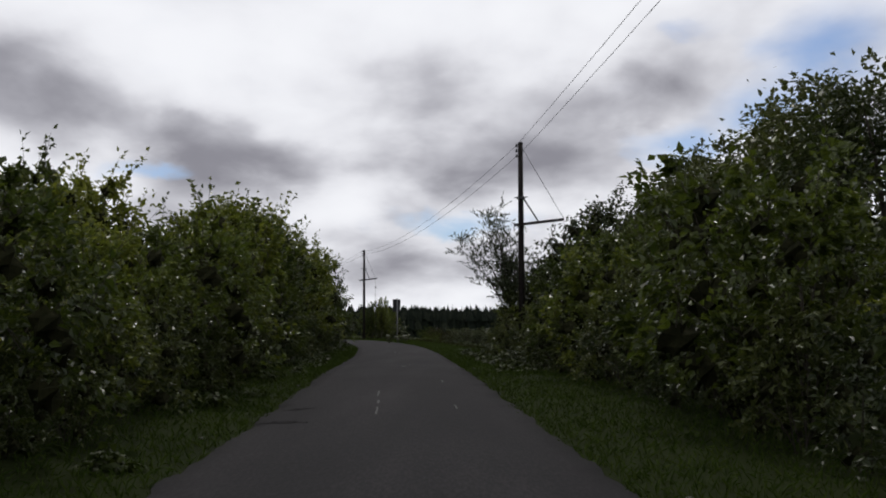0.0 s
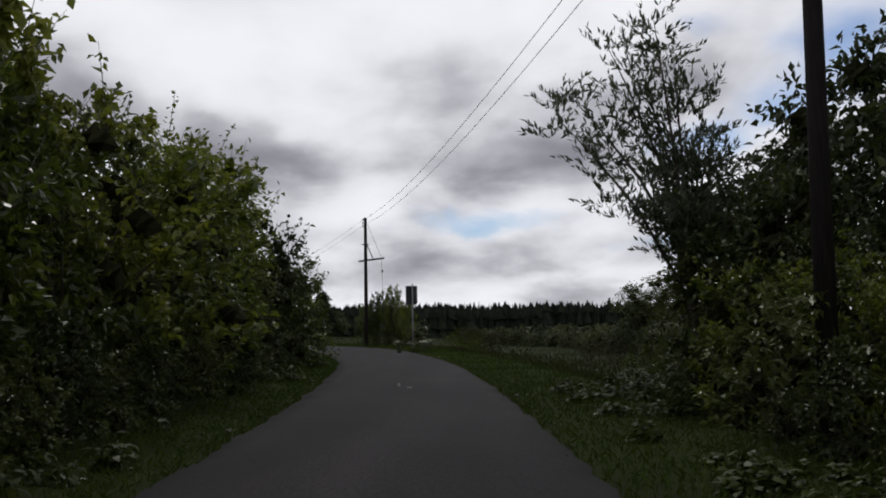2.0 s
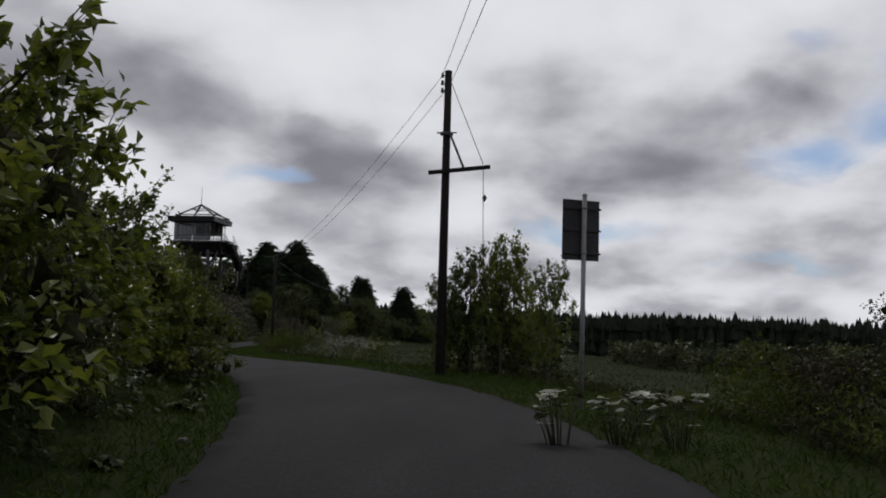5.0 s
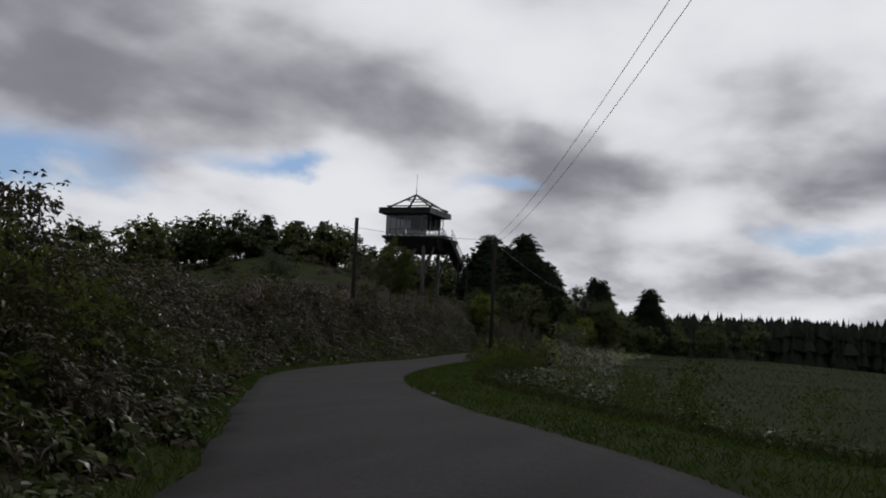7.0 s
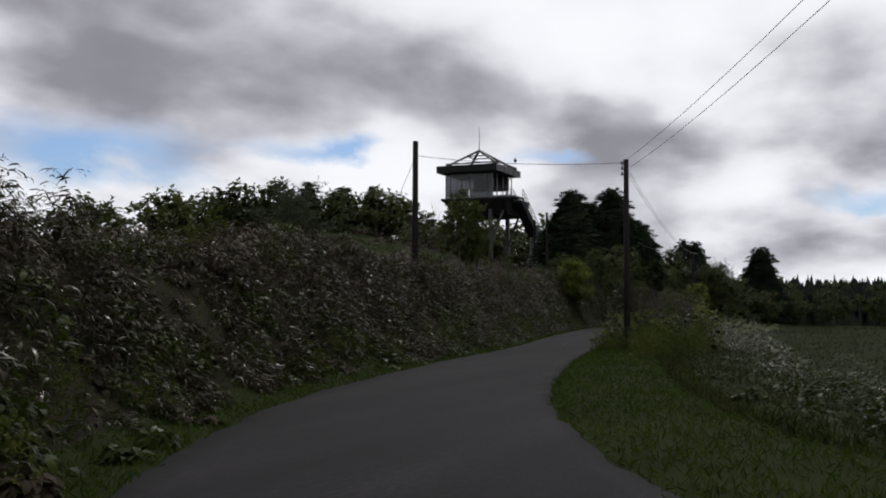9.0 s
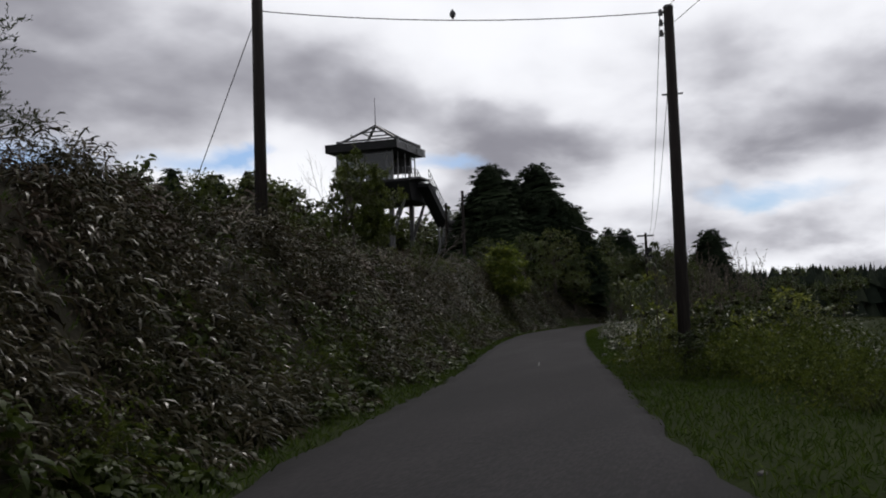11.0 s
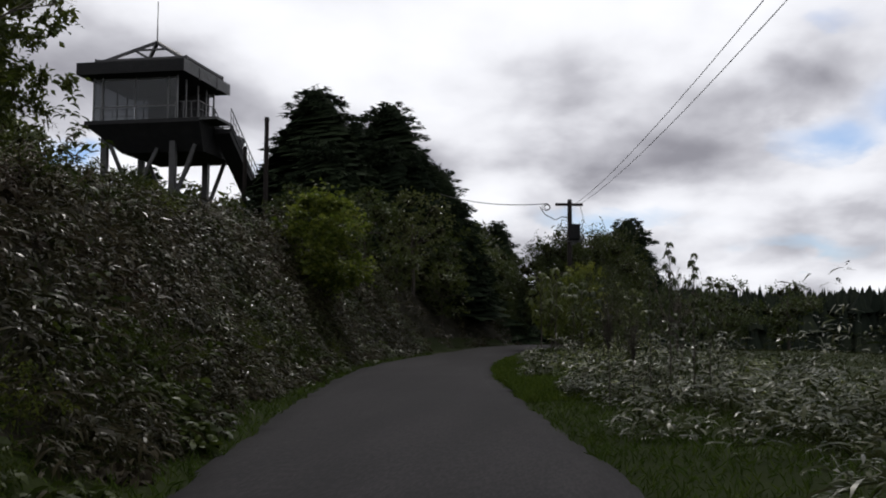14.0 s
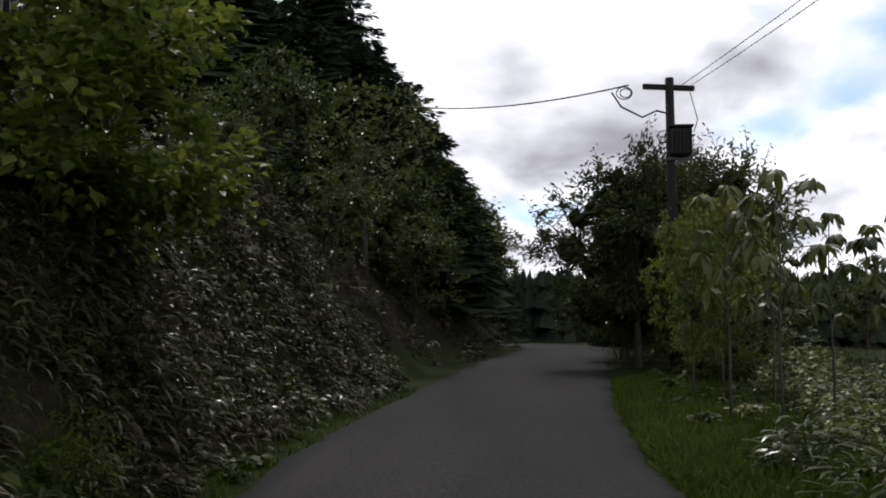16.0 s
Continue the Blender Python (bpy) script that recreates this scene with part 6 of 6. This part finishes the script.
def blades(n, place, size, seed, width=0.10, lean=0.5):
    """Upright thin grass blades."""
    rng = np.random.default_rng(seed)
    p = place(rng, n)
    d = rng.normal(0, lean * 0.5, (n, 3)) + np.array([0, 0, 1.0])
    return leaf_cloud(rng, p, d, size, width, 0.0, 0.12)


def verge(rng, n):
    s_ = rng.uniform(-6, 226, n)
    e_ = 0.0 + 3.0 * rng.uniform(0, 1, n) ** 1.15 + 0.05 * wobble(s_, 0 * s_, 0.9, 1.0)
    return spot(s_, np.where(rng.uniform(0, 1, n) < 0.5, -1, 1) * (hermite(s_, 4) + e_), -0.02)


v, f = blades(190000, verge, 0.13, 51, 0.08, 0.9)
tagged(new("verge_grass", raw_mesh("verge_grass", v, f, GRASS)), "short green grass along the lane's edges", "grass", kind="stuff")


def lush(rng, n):
    s_ = rng.uniform(200, 228, n)
    return spot(s_, hermite(s_, 4) + 0.05 + 2.0 * rng.uniform(0, 1, n) ** 1.3, -0.02)


v, f = blades(22000, lush, 0.17, 53, 0.08, 0.8)
tagged(new("lush_grass", raw_mesh("lush_grass", v, f, GRASS_LUSH)), "bright lush grass beside the lane", "grass", kind="stuff")


def meadow(rng, n):
    s_ = rng.uniform(45, 300, n)
    return spot(s_, hermite(s_, 4) + 2.4 + 60 * rng.uniform(0, 1, n) ** 2.4, -0.02)


v, f = blades(80000, meadow, 0.24, 52, 0.06, 0.9)
tagged(new("meadow_grass", raw_mesh("meadow_grass", v, f, FIELD)), "pale unmown meadow grass beyond the verge", "grass", kind="stuff")


v, f = bank_cover(80, ((34000, 172, 216, 0.75, 8.0, 0.26, 0.95), (7000, 205, 226, 1.6, 8.0, 0.16, 0.3), (2400, 150, 172, 4.5, 9.0, 0.24, 0.7)), 1, 0.14)
tagged(new("bamboo_grass", raw_mesh("bamboo_grass_right", v, f, SASA_LIT, True)), "waist-high glossy bamboo grass between lane and field", "bamboo grass", kind="stuff")
v, f = bank_cover(82, ((24000, 200, 234, 1.4, 9.0, 0.14, 0.38), (3000, 226, 262, 1.0, 5.0, 0.15, 0.8)), 1, 0.42)
tagged(new("pale_weeds", raw_mesh("pale_weeds", v, f, LEAF_LIGHT, True)), "pale leafy weeds between lane and field", "weeds", kind="stuff")
v, f = bank_cover(81, ((9000, 30, 56, 0.9, 3.4, 0.15, 0.5), (7000, 90, 150, 3.0, 7.0, 0.15, 0.5), (9000, 200, 232, 0.6, 4.5, 0.13, 0.34), (3000, 54, 92, 3.5, 9.0, 0.14, 0.3)), 1, 0.42)
tagged(new("verge_weeds", raw_mesh("verge_weeds", v, f, WEED, True)), "low green weeds on the field side of the lane", "weeds", kind="stuff")


# ---- far woods ----
def far_woods():
    rng = np.random.default_rng(91)
    vs, fs, k = [], [], 0

    def spire(at, high, wide):
        nonlocal k
        n, tiers = 6, 3
        pointed = rng.random() < 0.25
        ring_ = []
        for j in range(tiers):
            u = j / tiers
            a = np.linspace(0, 6.283, n, endpoint=False) + rng.uniform(0, 1)
            r = wide * ((1 - u) ** 0.8 if pointed else (1 - u * u) ** 0.5 * 1.2) * rng.uniform(0.45, 1.3, n) + 0.1
            ring_.append(np.stack([at[0] + np.cos(a) * r, at[1] + np.sin(a) * r, at[2] + high * (0.05 + 0.9 * u) - r * 0.25], 1))
        tip = np.array([[at[0], at[1], at[2] + high]])
        vv = np.concatenate(ring_ + [tip])
        ff = []
        for j in range(tiers):
            for q in range(n):
                a0, a1 = j * n + q, j * n + (q + 1) % n
                if j < tiers - 1:
                    ff += [(a0, a1, a0 + n), (a1, a1 + n if (q + 1) < n else (j + 1) * n, a0 + n)]
                else:
                    ff.append((a0, a1, tiers * n))
        vs.append(vv)
        fs.append(np.array(ff) + k)
        k += len(vv)

    def belt(n, s0, s1, l0, l1, h0, h1, w):
        for _ in range(n):
            s_, l_ = rng.uniform(s0, s1), rng.uniform(l0, l1)
            at = spot(s_, l_, -0.5)
            spire([float(c) for c in at], rng.uniform(h0, h1), w * rng.uniform(0.7, 1.2))

    def conifers(n, s0, s1, l0, l1, tops, w, blunt=0.35, foot=0.3):
        """Narrow ragged conifers with some round crowns between; tops: heights of the skyline along the chainage."""
        nonlocal k
        sides, tiers = 6, 4
        ss = rng.uniform(s0, s1, n)
        at = spot(ss, rng.uniform(l0, l1, n), -0.5)
        top_ = np.interp(ss, *tops) + rng.normal(0, 0.45, n) - np.abs(rng.normal(0, 0.6, n))
        h = np.maximum(top_ - at[:, 2], 2.0)
        r = w * rng.uniform(0.6, 1.3, n)
        round_ = rng.uniform(0, 1, n) < blunt
        for j in range(tiers):
            u0 = foot + (1 - foot) * j / tiers
            u1 = foot + (1 - foot) * min(1.0, (j + 1.45) / tiers)
            wide = np.where(round_, np.sqrt(np.maximum(0.05, 1 - (j / tiers) ** 2.4)) * 1.5, 1.05 - 0.85 * j / tiers) * r
            a = np.arange(sides)[None] * 6.283 / sides + rng.uniform(0, 6.28, (n, 1))
            q = wide[:, None] * rng.uniform(0.55, 1.25, (n, sides))
            ring_ = np.stack([at[:, :1] + np.cos(a) * q, at[:, 1:2] + np.sin(a) * q, at[:, 2:] + (h * u0)[:, None] + rng.normal(0, 0.25, (n, sides))], 2)
            tip = np.stack([at[:, 0] + rng.normal(0, 0.12, n), at[:, 1], at[:, 2] + h * u1], 1)[:, None]
            vv = np.concatenate([ring_, tip], 1).reshape(-1, 3)
            b = np.arange(n)[:, None, None] * (sides + 1)
            c = np.arange(sides)
            ff = b + np.stack([c, (c + 1) % sides, np.full(sides, sides)], 1)[None]
            vs.append(vv)
            fs.append(ff.reshape(-1, 3) + k)
            k += len(vv)

    ridge = ((60, 100, 200, 300, 900), (12.0, 12.8, 14.8, 16.4, 17.8))
    belt(900, 60, 900, 190, 250, 7.0, 9.0, 3.0)
    conifers(5600, 60, 900, 176, 215, ridge, 1.35, 0.5, 0.1)
    belt(600, 425, 560, -60, 240, 10.5, 12.4, 3.0)
    conifers(3000, 405, 470, -70, 240, ((400, 900), (19.4, 19.4)), 1.4, 0.5, 0.1)
    conifers(1200, 335, 372, -40, 90, ((300, 900), (15.2, 15.2)), 1.4, 0.5, 0.1)
    conifers(240, 290, 340, -100, -30, ((200, 900), (17.0, 17.0)), 1.4)
    return np.concatenate(vs), np.concatenate(fs)


v, f = far_woods()
tagged(new("far_woods", raw_mesh("far_woods", v, f, FOREST)), "dark conifer woods along the skyline", "woods", kind="stuff")


# ---- worn marks on the lane, and stones at its edges ----
def crown(s, lat):
    u = lat / hermite(s, 4)
    return 0.03 * (1 - u * u) + 0.012 * wobble(s, lat, 2.2, 5.0) - 0.006


def lane_patch(name, s0, s1, l0, l1, mat, label, seed, lift=0.006):
    """A thin ragged patch that lies on the asphalt."""
    rng = np.random.default_rng(seed)
    n, m = max(4, int((s1 - s0) / 0.12)), max(3, int((l1 - l0) / 0.12))
    ss, ll = np.meshgrid(np.linspace(s0, s1, n), np.linspace(l0, l1, m), indexing="ij")
    ragged = rng.uniform(-0.06, 0.06, ss.shape)
    ss, ll = ss + ragged, ll + rng.uniform(-0.05, 0.05, ss.shape) * min(1, (l1 - l0))
    v = spot(ss, ll, crown(ss, ll) + lift, sheet=False).reshape(-1, 3)
    i = (np.arange(n - 1)[:, None] * m + np.arange(m - 1)[None]).ravel()
    o = new(name, raw_mesh(name, v, np.stack([i, i + 1, i + m + 1, i + m], 1), mat, True))
    o.parent = road
    if label:
        o["label"] = label
    return o


for k, (s0, s1, l0, l1) in enumerate(((18.6, 18.64, -1.95, -1.45), (18.8, 18.83, -1.6, -1.15), (16.2, 16.24, -1.9, -1.2), (16.5, 16.53, -1.7, -1.35), (37.9, 37.93, 1.2, 1.7))):
    lane_patch("tar_patch", s0, s1, l0, l1, CRACK, "dark patched crack in the asphalt", 100 + k)
for k, (s0, s1, l0, l1) in enumerate(((17.5, 18.9, -0.31, -0.28), (19.6, 20.4, -0.32, -0.28), (21.5, 23.0, -0.35, -0.32), (18.5, 19.3, 0.93, 0.96), (26.0, 26.8, 1.0, 1.03), (36.0, 36.3, 0.12, 0.22), (38.8, 39.0, 0.35, 0.42), (59.5, 61.0, -0.12, -0.06), (58.6, 59.2, 0.08, 0.2), (174.0, 176.0, 0.1, 0.14))):
    lane_patch("paint_trace", s0, s1, l0, l1, WHITE_MARK, "worn trace of white paint", 200 + k, 0.007)


def stone(s_, lat, size, seed):
    rng = np.random.default_rng(seed)
    bm = bmesh.new()
    bmesh.ops.create_icosphere(bm, subdivisions=2, radius=size)
    for v_ in bm.verts:
        v_.co *= 1 + rng.uniform(-0.16, 0.16)
        v_.co.z *= 0.6
    o = part("stone", bm, STONE, None)
    o.matrix_basis = pose(*[float(c) for c in spot(s_, lat, size * 0.3)], 0, 0, seed * 31)
    return tagged(o, "small pale stone at the lane's edge", "stone", "edge stones")


for k in range(26):
    s_ = 8 + k * 8.1 + rnd.uniform(-2, 2)
    stone(s_, (-1 if k % 3 else 1) * (float(hermite(s_, 4)) + rnd.uniform(0.05, 0.35)), rnd.uniform(0.03, 0.08), k)
